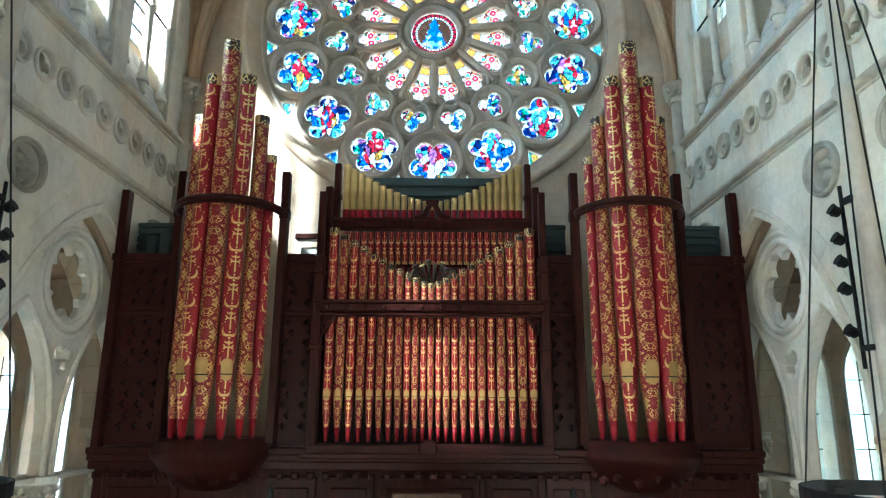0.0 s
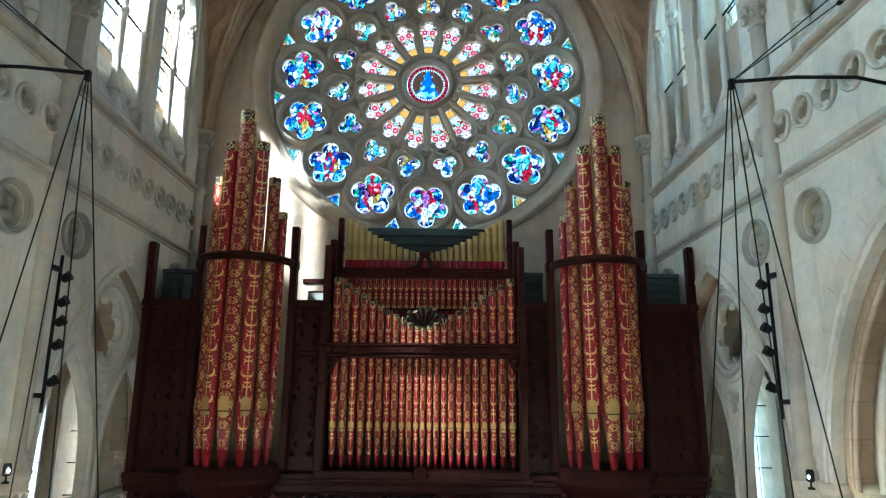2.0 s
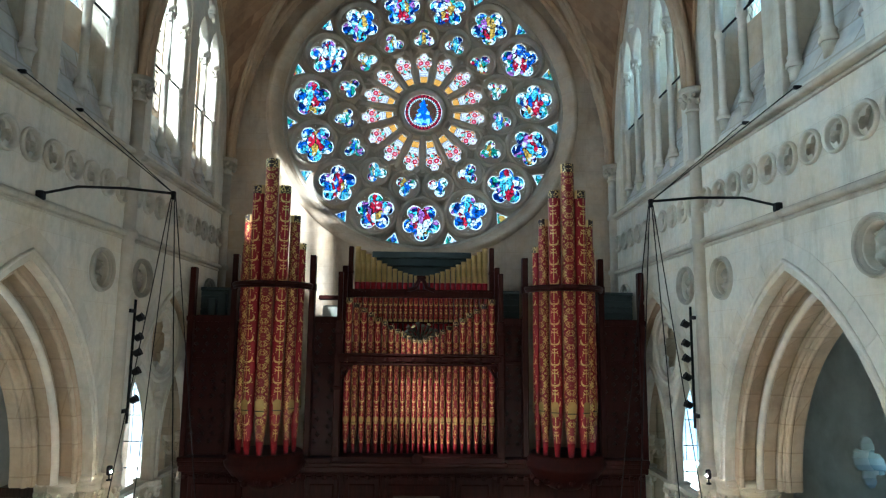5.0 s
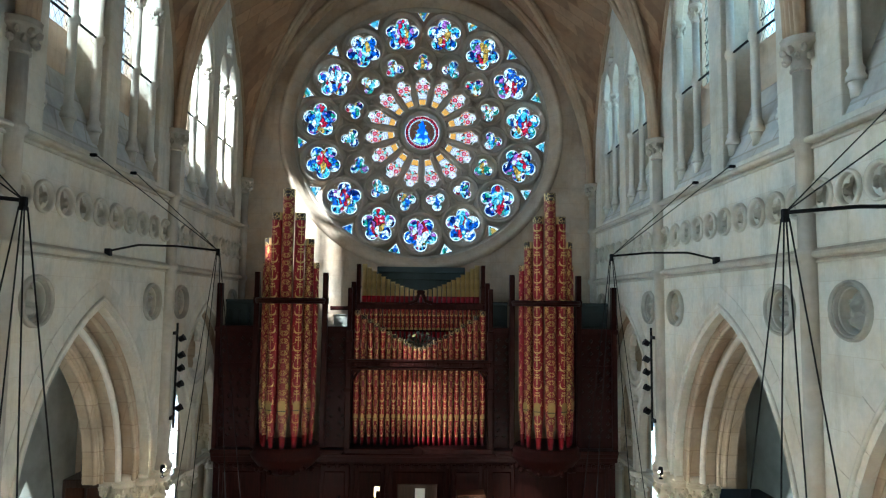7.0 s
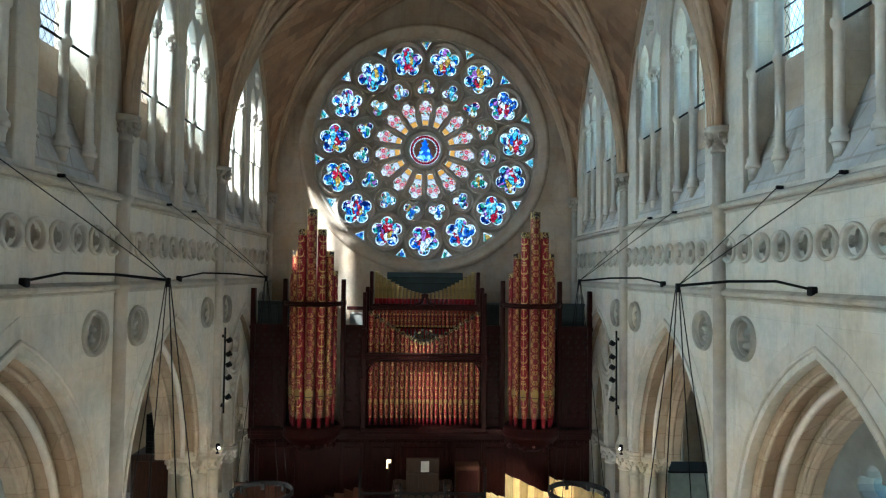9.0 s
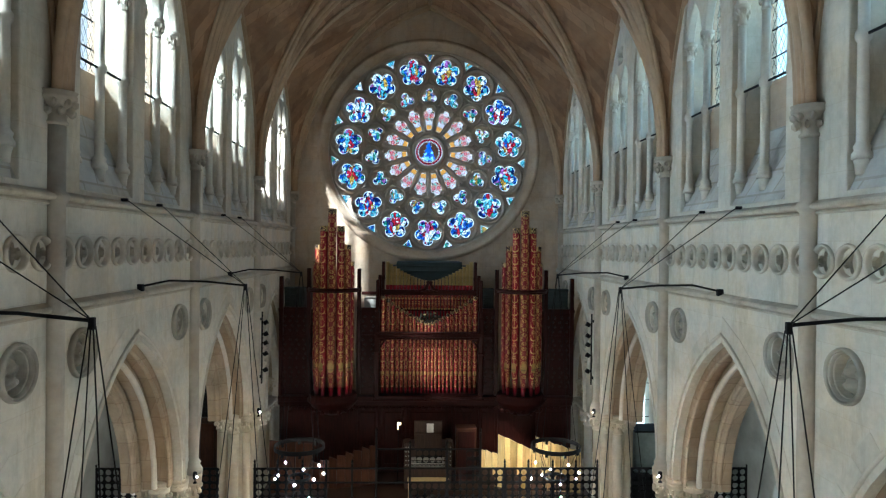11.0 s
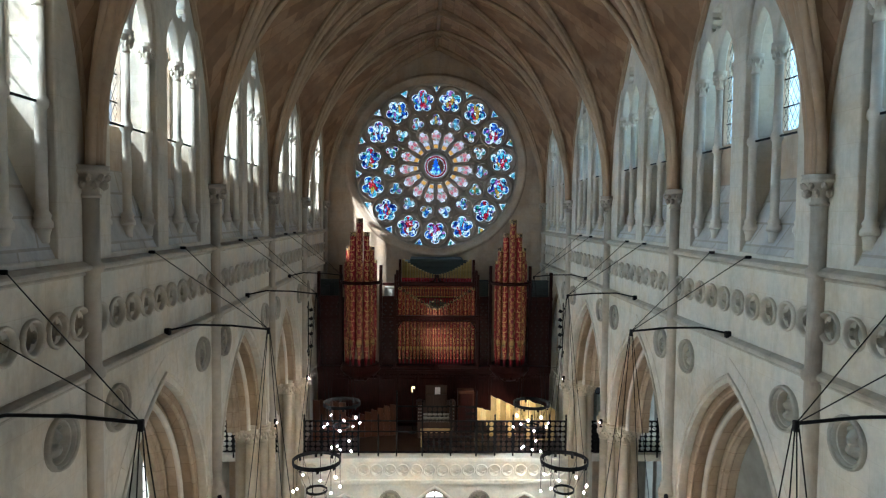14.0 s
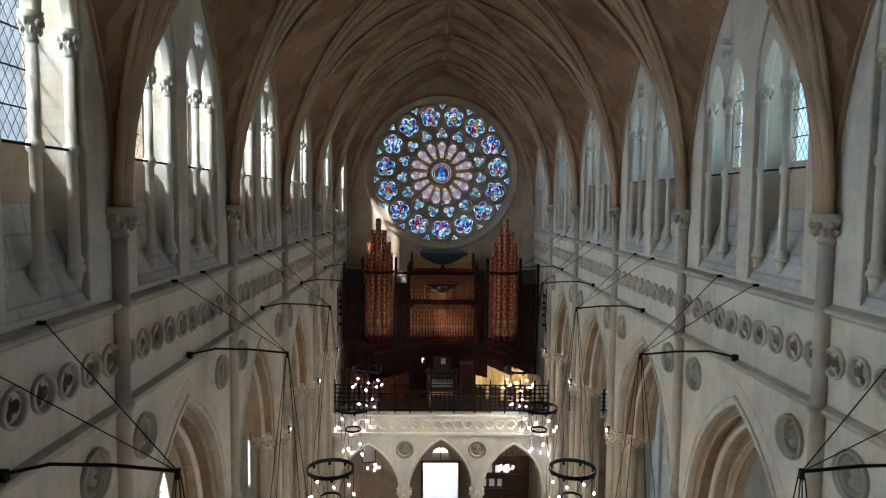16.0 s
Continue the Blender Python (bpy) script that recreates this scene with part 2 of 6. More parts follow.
def cross_stencil(name, ground, motif):
    """Red pipe paint with a repeat of gold crosses, paired crescents, flared tips and dots."""
    m, nt, bs = mat(name)
    sep = nt.nodes.new("ShaderNodeSeparateXYZ")
    nt.links.new(nt.nodes.new("ShaderNodeUVMap").outputs[0], sep.inputs[0])
    u = maths(nt, "ABSOLUTE", maths(nt, "SUBTRACT", maths(nt, "FRACT", maths(nt, "MULTIPLY", sep.outputs[0], 2.0)), 0.5))
    u = maths(nt, "MULTIPLY", u, 0.40)
    v = maths(nt, "MULTIPLY", maths(nt, "FRACT", maths(nt, "DIVIDE", sep.outputs[1], 0.40)), 0.40)
    com = nt.nodes.new("ShaderNodeCombineXYZ")
    nt.links.new(u, com.inputs[0])
    nt.links.new(v, com.inputs[1])
    p = com.outputs[0]

    def bar(value, mid, half):
        return maths(nt, "LESS_THAN", maths(nt, "ABSOLUTE", maths(nt, "SUBTRACT", value, mid)), half)

    def both(a, b):
        return maths(nt, "MULTIPLY", a, b)

    def less(a, b):
        return maths(nt, "MULTIPLY", a, maths(nt, "SUBTRACT", 1.0, b))

    shapes = [both(bar(u, 0.0, 0.010), bar(v, 0.25, 0.115)),                     # stem
              both(bar(v, 0.29, 0.010), bar(u, 0.0, 0.055)),                    # cross arm
              less(near(nt, p, 0.075, 0.295, 0.032), near(nt, p, 0.098, 0.295, 0.030)),
              less(near(nt, p, 0.045, 0.115, 0.078), near(nt, p, 0.020, 0.145, 0.078)),   # crescent
              less(near(nt, p, 0.030, 0.375, 0.034), near(nt, p, 0.034, 0.398, 0.034)),
              near(nt, p, 0.0, 0.10, 0.013), near(nt, p, 0.0, 0.065, 0.010), near(nt, p, 0.0, 0.02, 0.018),
              near(nt, p, 0.125, 0.21, 0.011), near(nt, p, 0.135, 0.06, 0.010), near(nt, p, 0.075, 0.235, 0.010)]
    fac = shapes[0]
    for q in shapes[1:]:
        fac = maths(nt, "MAXIMUM", fac, q)
    worn = noise_tex(nt, nt.nodes.new("ShaderNodeNewGeometry").outputs["Position"], 34.0, 4, 0.6)
    fac = maths(nt, "MULTIPLY", fac, ramp(nt, worn, [(0.30, (0.35, 0.35, 0.35)), (0.42, (1, 1, 1))]))
    nt.links.new(mixc(nt, fac, ground, motif), bs.inputs["Base Color"])
    nt.links.new(maths(nt, "MULTIPLY", fac, 0.55), bs.inputs["Metallic"])
    bs.inputs["Roughness"].default_value = 0.44
    bs.inputs["Specular IOR Level"].default_value = 0.30
    return m


RED_STENCIL = cross_stencil("red_pipe_with_gold_crosses", (0.21, 0.006, 0.014), (0.62, 0.42, 0.16))
GOLD_STENCIL = pipe_paint("gold_pipe_with_red_stencil", (0.50, 0.33, 0.115), (0.15, 0.005, 0.010), 0.108, 0.5, 6.6)
BAND = pipe_paint("pipe_crown_band", (0.62, 0.46, 0.20), (0.03, 0.02, 0.015), 0.12)


def glass(name, tint, leads=None, gloss=0.06):
    m, nt, bs = mat(name)
    out = nt.nodes["Material Output"]
    tr = node(nt, "ShaderNodeBsdfTransparent")
    gl = node(nt, "ShaderNodeBsdfGlossy", Roughness=0.08)
    mx = node(nt, "ShaderNodeMixShader", Fac=gloss)
    geo = nt.nodes.new("ShaderNodeNewGeometry")
    n = noise_tex(nt, geo.outputs["Position"], 2.2, 3, 0.5)
    nt.links.new(ramp(nt, n, [(0.35, tuple(c * 0.75 for c in tint)), (0.65, tint)]), tr.inputs[0])
    nt.links.new(tr.outputs[0], mx.inputs[1])
    nt.links.new(gl.outputs[0], mx.inputs[2])
    nt.links.new(mx.outputs[0], out.inputs[0])
    return m


CLEAR_S = glass("pale_quarry_glass", (0.38, 0.40, 0.40))
CLEAR_A = glass("white_aisle_glass", (0.92, 0.94, 0.94))
CLEAR_N = glass("blue_quarry_glass", (0.60, 0.83, 0.92))


def leaded(nt, col, out, gloss=0.03):
    """Coloured light through a pane: tint by transparency, a little surface gloss."""
    tr = nt.nodes.new("ShaderNodeBsdfTransparent")
    nt.links.new(col, tr.inputs[0])
    gl = node(nt, "ShaderNodeBsdfGlossy", Roughness=0.2)
    mx = node(nt, "ShaderNodeMixShader", Fac=gloss)
    nt.links.new(tr.outputs[0], mx.inputs[1])
    nt.links.new(gl.outputs[0], mx.inputs[2])
    nt.links.new(mx.outputs[0], out.inputs[0])


def stained(name, field, figure, split, scale):
    """Leaded coloured glass: small pieces round upright draped forms, with brush-painted shading."""
    m, nt, bs = mat(name)
    out = nt.nodes["Material Output"]
    tc = nt.nodes.new("ShaderNodeTexCoord")
    info = nt.nodes.new("ShaderNodeObjectInfo")
    com = nt.nodes.new("ShaderNodeCombineXYZ")
    nt.links.new(maths(nt, "MULTIPLY", info.outputs["Random"], 37.0), com.inputs[2])
    off = nt.nodes.new("ShaderNodeVectorMath")
    nt.links.new(tc.outputs["Object"], off.inputs[0])
    nt.links.new(com.outputs[0], off.inputs[1])
    wob = node(nt, "ShaderNodeTexNoise", Scale=7.0, Detail=2.0)
    nt.links.new(off.outputs[0], wob.inputs["Vector"])
    warp = nt.nodes.new("ShaderNodeVectorMath")
    warp.operation = "MULTIPLY_ADD"
    nt.links.new(wob.outputs[1], warp.inputs[0])
    warp.inputs[1].default_value = (0.16, 0.14, 0.0)
    nt.links.new(off.outputs[0], warp.inputs[2])

    def pieces(stretch, sc, cols):
        mp = node(nt, "ShaderNodeMapping")
        mp.inputs["Scale"].default_value = stretch
        nt.links.new(warp.outputs[0], mp.inputs[0])
        vor = node(nt, "ShaderNodeTexVoronoi", Scale=sc)
        edge = node(nt, "ShaderNodeTexVoronoi", Scale=sc)
        edge.feature = "DISTANCE_TO_EDGE"
        nt.links.new(mp.outputs[0], vor.inputs["Vector"])
        nt.links.new(mp.outputs[0], edge.inputs["Vector"])
        sep = nt.nodes.new("ShaderNodeSeparateColor")
        nt.links.new(vor.outputs["Color"], sep.inputs[0])
        c = ramp(nt, sep.outputs[0], [(i / len(cols), q) for i, q in enumerate(cols)], True)
        return mixc(nt, maths(nt, "LESS_THAN", edge.outputs[0], 0.035), c, (0.004, 0.004, 0.005))

    xyz = nt.nodes.new("ShaderNodeSeparateXYZ")
    nt.links.new(tc.outputs["Object"], xyz.inputs[0])
    r = maths(nt, "ADD", maths(nt, "MULTIPLY", maths(nt, "ABSOLUTE", xyz.outputs[0]), 1.25),
              maths(nt, "MULTIPLY", maths(nt, "ABSOLUTE", xyz.outputs[1]), 0.55))
    inner = maths(nt, "LESS_THAN", maths(nt, "ADD", r, maths(nt, "MULTIPLY", maths(nt, "SUBTRACT", wob.outputs[0], 0.5), 0.35)), split)
    col = mixc(nt, inner, pieces((1.0, 0.9, 1.0), scale, field), pieces((1.15, 0.45, 1.0), scale * 0.85, figure))
    brush = noise_tex(nt, off.outputs[0], scale * 2.3, 4, 0.65)
    col = mixc(nt, 0.85, col, ramp(nt, brush, [(0.40, (0.02, 0.03, 0.06)), (0.49, (0.36, 0.37, 0.43)), (0.59, (1, 1, 1))]), "MULTIPLY")
    wash = noise_tex(nt, off.outputs[0], scale * 0.9, 2, 0.5)
    col = mixc(nt, ramp(nt, wash, [(0.57, (0, 0, 0)), (0.68, (0.55, 0.55, 0.55))]), col, (0.55, 0.74, 0.78))
    leaded(nt, col, out)
    return m


def petal_glass(name):
    """Grisaille light: gold foot, white band, three red and white flowers, white edging."""
    m, nt, bs = mat(name)
    out = nt.nodes["Material Output"]
    tc = nt.nodes.new("ShaderNodeTexCoord")
    p = tc.outputs["Object"]
    xyz = nt.nodes.new("ShaderNodeSeparateXYZ")
    nt.links.new(p, xyz.inputs[0])
    vor = node(nt, "ShaderNodeTexVoronoi", Scale=24.0)
    nt.links.new(p, vor.inputs["Vector"])
    sep = nt.nodes.new("ShaderNodeSeparateColor")
    nt.links.new(vor.outputs["Color"], sep.inputs[0])
    col = ramp(nt, sep.outputs[0], [(0.0, (0.24, 0.02, 0.025)), (0.2, (0.30, 0.27, 0.26)), (0.4, (0.42, 0.13, 0.03)), (0.55, (0.46, 0.44, 0.44)), (0.7, (0.02, 0.07, 0.04)), (0.85, (0.05, 0.01, 0.012))], True)
    for x, y, rr, ring, heart in ((-0.088, 0.10, 0.068, (0.30, 0.010, 0.035), (0.50, 0.30, 0.30)), (0.088, 0.10, 0.068, (0.30, 0.010, 0.035), (0.50, 0.30, 0.30)),
                                  (0.0, 0.265, 0.088, (0.46, 0.46, 0.48), (0.34, 0.12, 0.22)), (0.0, -0.05, 0.042, (0.08, 0.34, 0.26), (0.2, 0.5, 0.42))):
        col = mixc(nt, near(nt, p, x, y, rr * 1.15), col, (0.50, 0.48, 0.48))
        col = mixc(nt, near(nt, p, x, y, rr), col, (0.01, 0.006, 0.008))
        col = mixc(nt, near(nt, p, x, y, rr * 0.88), col, ring)
        col = mixc(nt, near(nt, p, x, y, rr * 0.34), col, heart)
    y = xyz.outputs[1]
    band = maths(nt, "LESS_THAN", y, -0.13)
    stripes = maths(nt, "LESS_THAN", maths(nt, "PINGPONG", y, 0.03), 0.006)
    col = mixc(nt, band, col, mixc(nt, stripes, (0.42, 0.42, 0.46), (0.03, 0.03, 0.05)))
    col = mixc(nt, maths(nt, "LESS_THAN", y, -0.27), col, (0.40, 0.19, 0.035))
    col = mixc(nt, maths(nt, "LESS_THAN", maths(nt, "ABSOLUTE", maths(nt, "ADD", y, 0.275)), 0.007), col, (0.02, 0.01, 0.01))
    brush = noise_tex(nt, p, 30.0, 3, 0.6)
    col = mixc(nt, 0.7, col, ramp(nt, brush, [(0.36, (0.2, 0.18, 0.2)), (0.52, (1, 1, 1))]), "MULTIPLY")
    leaded(nt, col, out)
    return m


def centre_glass(name):
    """Round centre light: ruby border with pearls, dark ground, a pale blue draped form."""
    m, nt, bs = mat(name)
    out = nt.nodes["Material Output"]
    tc = nt.nodes.new("ShaderNodeTexCoord")
    p = tc.outputs["Object"]
    xyz = nt.nodes.new("ShaderNodeSeparateXYZ")
    nt.links.new(p, xyz.inputs[0])
    x, y = xyz.outputs[0], xyz.outputs[1]
    r = nt.nodes.new("ShaderNodeVectorMath")
    r.operation = "LENGTH"
    nt.links.new(p, r.inputs[0])
    r = r.outputs["Value"]
    ang = maths(nt, "ARCTAN2", y, x)
    n = noise_tex(nt, p, 11.0, 3, 0.6)
    ruby = maths(nt, "LESS_THAN", maths(nt, "PINGPONG", ang, 0.11), 0.045)
    col = mixc(nt, ruby, (0.20, 0.008, 0.02), (0.03, 0.004, 0.012))
    pearl = maths(nt, "LESS_THAN", maths(nt, "PINGPONG", ang, 0.075), 0.045)
    col = mixc(nt, maths(nt, "LESS_THAN", r, 0.40), col, mixc(nt, pearl, (0.01, 0.02, 0.03), (0.36, 0.42, 0.40)))
    col = mixc(nt, maths(nt, "LESS_THAN", r, 0.355), col, ramp(nt, n, [(0.4, (0.025, 0.025, 0.015)), (0.55, (0.06, 0.02, 0.015)), (0.7, (0.03, 0.05, 0.04))]))
    w = maths(nt, "ADD", maths(nt, "MULTIPLY", maths(nt, "SUBTRACT", n, 0.5), 0.30), maths(nt, "SUBTRACT", 0.15, maths(nt, "MULTIPLY", y, 0.32)))
    body = maths(nt, "MULTIPLY", maths(nt, "LESS_THAN", maths(nt, "ABSOLUTE", x), w), maths(nt, "LESS_THAN", r, 0.345))
    drape = node(nt, "ShaderNodeTexVoronoi", Scale=9.0)
    nt.links.new(p, drape.inputs["Vector"])
    sep = nt.nodes.new("ShaderNodeSeparateColor")
    nt.links.new(drape.outputs["Color"], sep.inputs[0])
    cloth = ramp(nt, sep.outputs[0], [(0.0, (0.24, 0.46, 0.50)), (0.25, (0.015, 0.07, 0.34)), (0.55, (0.12, 0.34, 0.40)), (0.7, (0.02, 0.10, 0.40)), (0.92, (0.5, 0.58, 0.55))], True)
    col = mixc(nt, body, col, cloth)
    brush = noise_tex(nt, p, 26.0, 3, 0.6)
    col = mixc(nt, 0.7, col, ramp(nt, brush, [(0.38, (0.15, 0.15, 0.2)), (0.52, (1, 1, 1))]), "MULTIPLY")
    leaded(nt, col, out)
    return m


BLUE, DEEP, CYAN, WHITE = (0.018, 0.085, 0.34), (0.004, 0.014, 0.10), (0.09, 0.34, 0.42), (0.62, 0.70, 0.70)
RUBY, AMBER, GREEN, PINK = (0.34, 0.008, 0.03), (0.36, 0.22, 0.04), (0.03, 0.19, 0.13), (0.26, 0.10, 0.30)
GLASS_BIG = stained("stained_glass_scene", [CYAN, BLUE, DEEP, CYAN, WHITE, BLUE, GREEN, PINK, DEEP, WHITE], [WHITE, RUBY, CYAN, WHITE, AMBER, BLUE, PINK, CYAN, RUBY], 0.30, 8.0)
GLASS_TRE = stained("stained_glass_angel", [RUBY, WHITE, PINK, GREEN, WHITE, DEEP], [CYAN, BLUE, WHITE, CYAN, GREEN, AMBER], 0.17, 11.0)
GLASS_PET = petal_glass("stained_glass_flowers")
GLASS_MID = centre_glass("stained_glass_centre")
GLASS_EDGE = glass("white_border_glass", (0.62, 0.72, 0.76), gloss=0.03)


def emit(name, colour, strength):
    m, nt, bs = mat(name)
    bs.inputs["Base Color"].default_value = (0.0, 0.0, 0.0, 1)
    bs.inputs["Emission Color"].default_value = (*colour, 1)
    bs.inputs["Emission Strength"].default_value = strength
    return m


BULB = emit("lit_bulb", (1.0, 0.86, 0.68), 215.0)
SKYGLOW = emit("hazy_white_sky", (0.86, 0.94, 1.0), 0.36)
SKYGLOW_S = emit("bright_hazy_sky", (0.92, 0.97, 1.0), 0.75)
LAMPGLOW = emit("lit_desk_lamp", (1.0, 0.66, 0.28), 0.58)

# ---------------------------------------------------------------- mesh helpers
def tidy(me, material, smooth=False):
    if material is not None:
        me.materials.append(material)
    if smooth:
        me.shade_smooth()
    return me


def part(name, bm, material, parent=None, label="", m=None, smooth=False):
    """One mesh object out of a bmesh (or a mesh), under a thing or part."""
    if isinstance(bm, bpy.types.Mesh):
        me = bm
        if material is not None and not me.materials:
            me.materials.append(material)
    else:
        me = bpy.data.meshes.new(name)
        bm.to_mesh(me)
        bm.free()
        tidy(me, material, smooth)
    ob = new(name, me)
    if parent is not None:
        ob.parent = parent
    if m is not None:
        ob.matrix_basis = m
    if label:
        ob["label"] = label
    return ob


def thing(name, m=None, label="", category="", group="", kind=""):
    ob = new(name)
    if m is not None:
        ob.matrix_basis = m
    return tagged(ob, label, category, group, kind)


def structure(name, bm, material, label="", m=None, smooth=False):
    ob = part(name, bm, material, None, "", m, smooth)
    return tagged(ob, label, "", "", "structure")


def box(bm, x0, y0, z0, x1, y1, z1, bevel=0.0):
    t = bmesh.new()
    bmesh.ops.create_cube(t, size=1.0, matrix=Matrix.Translation(((x0 + x1) / 2, (y0 + y1) / 2, (z0 + z1) / 2)) @ Matrix.Diagonal((x1 - x0, y1 - y0, z1 - z0, 1)))
    if bevel:
        bmesh.ops.bevel(t, geom=t.edges[:], offset=bevel, segments=1, affect="EDGES")
    add(bm, t)
    return bm


def add(bm, other, m=None):
    if m is not None:
        bmesh.ops.transform(other, matrix=m, verts=other.verts)
    me = bpy.data.meshes.new("tmp")
    other.to_mesh(me)
    other.free()
    bm.from_mesh(me)
    bpy.data.meshes.remove(me)
    return bm


def boxes(*rows, bevel=0.0):
    bm = bmesh.new()
    for r in rows:
        box(bm, *r, bevel=bevel)
    return bm


def lathe(profile, n=16, arc=None):
    """Turned form: (radius, z) rows about the z axis."""
    bm = bmesh.new()
    rings = []
    for r, z in profile:
        rings.append([bm.verts.new((r * math.cos(2 * math.pi * i / n), r * math.sin(2 * math.pi * i / n), z)) for i in range(n)])
    for a, b in zip(rings, rings[1:]):
        for i in range(n):
            bm.faces.new((a[i], a[(i + 1) % n], b[(i + 1) % n], b[i]))
    bm.faces.new(list(reversed(rings[0])))
    bm.faces.new(rings[-1])
    for f in bm.faces:
        f.smooth = len(f.verts) == 4
    return bm


def tube(points, r, n=8, closed=False, flat=None):
    """A round bar along points; flat scales it across z for a thin moulding."""
    bm = bmesh.new()
    pts = [Vector(p) for p in points]
    rings = []
    k = len(pts)
    up = Vector((0.13, 0.31, 0.94))
    for i, p in enumerate(pts):
        a = pts[(i - 1) % k] if (closed or i > 0) else p
        b = pts[(i + 1) % k] if (closed or i < k - 1) else p
        d = (b - a).normalized()
        s = d.cross(up)
        if s.length < 0.05:
            s = d.cross(Vector((1, 0, 0)))
        s.normalize()
        t = s.cross(d)
        rings.append([bm.verts.new(p + r * (math.cos(2 * math.pi * j / n) * s + math.sin(2 * math.pi * j / n) * t)) for j in range(n)])
    for i in range(k if closed else k - 1):
        a, b = rings[i], rings[(i + 1) % k]
        for j in range(n):
            bm.faces.new((a[j], a[(j + 1) % n], b[(j + 1) % n], b[j])).smooth = True
    if not closed:
        bm.faces.new(rings[0])
        bm.faces.new(list(reversed(rings[-1])))
    bmesh.ops.recalc_face_normals(bm, faces=bm.faces[:])
    return bm


def plate(outer, holes, depth, bevel=0.0):
    """A flat slab in x, y with real holes, from z 0 to depth, edges rounded."""
    cu = bpy.data.curves.new("tmp", "CURVE")
    cu.dimensions, cu.fill_mode = "2D", "BOTH"
    for loop in [outer, *holes]:
        sp = cu.splines.new("POLY")
        sp.points.add(len(loop) - 1)
        for q, (x, y) in zip(sp.points, loop):
            q.co = (x, y, 0, 1)
        sp.use_cyclic_u = True
    cu.extrude = depth / 2 - bevel
    cu.bevel_depth, cu.bevel_resolution, cu.offset = bevel, 1, -bevel
    ob = new("tmp", cu)
    me = bpy.data.meshes.new_from_object(ob)
    bpy.data.objects.remove(ob)
    bpy.data.curves.remove(cu)
    me.materials.clear()
    me.transform(Matrix.Translation((0, 0, depth / 2)))
    for p in me.polygons:
        p.use_smooth = False
    return me


def circle(x, y, r, n=32, a0=0.0):
    return [(x + r * math.cos(a0 + 2 * math.pi * i / n), y + r * math.sin(a0 + 2 * math.pi * i / n)) for i in range(n)]


def foil(x, y, r, lobes, n=7, a0=0.0, depth=0.5):
    """A cusped outline of round lobes within radius r."""
    s = math.sin(math.pi / lobes)
    c = r / (1 + s * 1.08)
    lr = r - c
    pts = []
    for k in range(lobes):
        a = a0 + 2 * math.pi * k / lobes
        cx, cy = x + c * math.cos(a), y + c * math.sin(a)
        half = math.pi / 2 + math.pi / lobes - math.acos(min(1.0, c * s / lr)) - 0.03
        for i in range(n):
            b = a - half + 2 * half * i / (n - 1)
            pts.append((cx + lr * math.cos(b), cy + lr * math.sin(b)))
    return pts


def arch(half, spring, apex, n=14, cx=0.0):
    """A pointed arch from its left springing over the apex to its right one."""
    h = apex - spring
    R = (h * h + half * half) / (2 * half)
    top = math.atan2(h, R - half)
    right = [(cx + half - R + R * math.cos(top * i / n), spring + R * math.sin(top * i / n)) for i in range(n + 1)]
    left = [(2 * cx - x, z) for x, z in right]
    return left + right[-2::-1]


# a slab drawn in (y, z) that stands along a side wall: its depth runs outward from x
def side_matrix(side, x, y=0.0):
    # local x -> world y, local y -> world z, local z -> outward
    m = Matrix(((0, 0, side, side * x), (1, 0, 0, y), (0, 1, 0, 0), (0, 0, 0, 1)))
    return m


# a slab drawn in (x, z) across the nave: its depth runs away, along +y
def cross_matrix(y, x=0.0, z=0.0):
    return Matrix(((1, 0, 0, x), (0, 0, 1, y), (0, 1, 0, z), (0, 0, 0, 1)))

# ---------------------------------------------------------------- plan
B, Y0, NB = 4.97, 11.68, 8            # bay, last shaft line, bays
LINES = [Y0 - B * k for k in range(NB + 1)]
MIDS = [Y0 - B * (k + 0.5) for k in range(NB)]
END, BACK, WX = 12.02, LINES[-1], 4.8  # end wall, back wall, wall face
STR1, STR2 = 14.19, 15.57             # string courses
SPRING, APEX = 10.35, 13.45           # arcade
SIDES = ((-1, "south"), (1, "north"))

# floor, back and end walls
structure("floor", boxes((-10.5, BACK - 1, -0.3, 10.5, END + 1.2, 0.0)), FLOOR, "worn grey stone nave floor")
structure("wall_east", boxes((-10.5, BACK - 0.8, 0, 10.5, BACK, 24.5)), WALL, "cream limestone wall closing the nave")

ROSE = (0.02, 18.43)
main = [(-10.5, 0), (10.5, 0), (10.5, 13), (5.9, 13), (5.9, 24.6), (-5.9, 24.6), (-5.9, 13), (-10.5, 13)]
door_hole = [[(-0.86, 0.02), (1.08, 0.02), (1.08, 3.12), (-0.86, 3.12)], [(-0.36, 3.3), *arch(0.46, 3.45, 3.9, 6, 0.1), (0.56, 3.3)]]
end_lights = [[(c - 0.40, 6.4), *arch(0.40, 11.2, 12.1, 6, c), (c + 0.40, 6.4)] for c in (-7.88, -6.78, 6.78, 7.88)]
west = tagged(part("wall_west", plate(main, [circle(*ROSE, 3.86, 96), *door_hole, *end_lights], 0.9), WESTST, None, "", cross_matrix(END)),
              "end wall of cream limestone round a great rose window", "", "", "structure")

# ---------------------------------------------------------------- rose window
rose = tagged(new("window_1"), "great round traceried window of stained glass", "", "", "structure")
rose.matrix_basis = cross_matrix(END + 0.28, *ROSE)
REC = 0.08                            # the glazed field lies behind the face of the bars
holes, mid_holes, panes = [circle(0, 0, 0.49, 40)], [], []
step = 2 * math.pi / 15


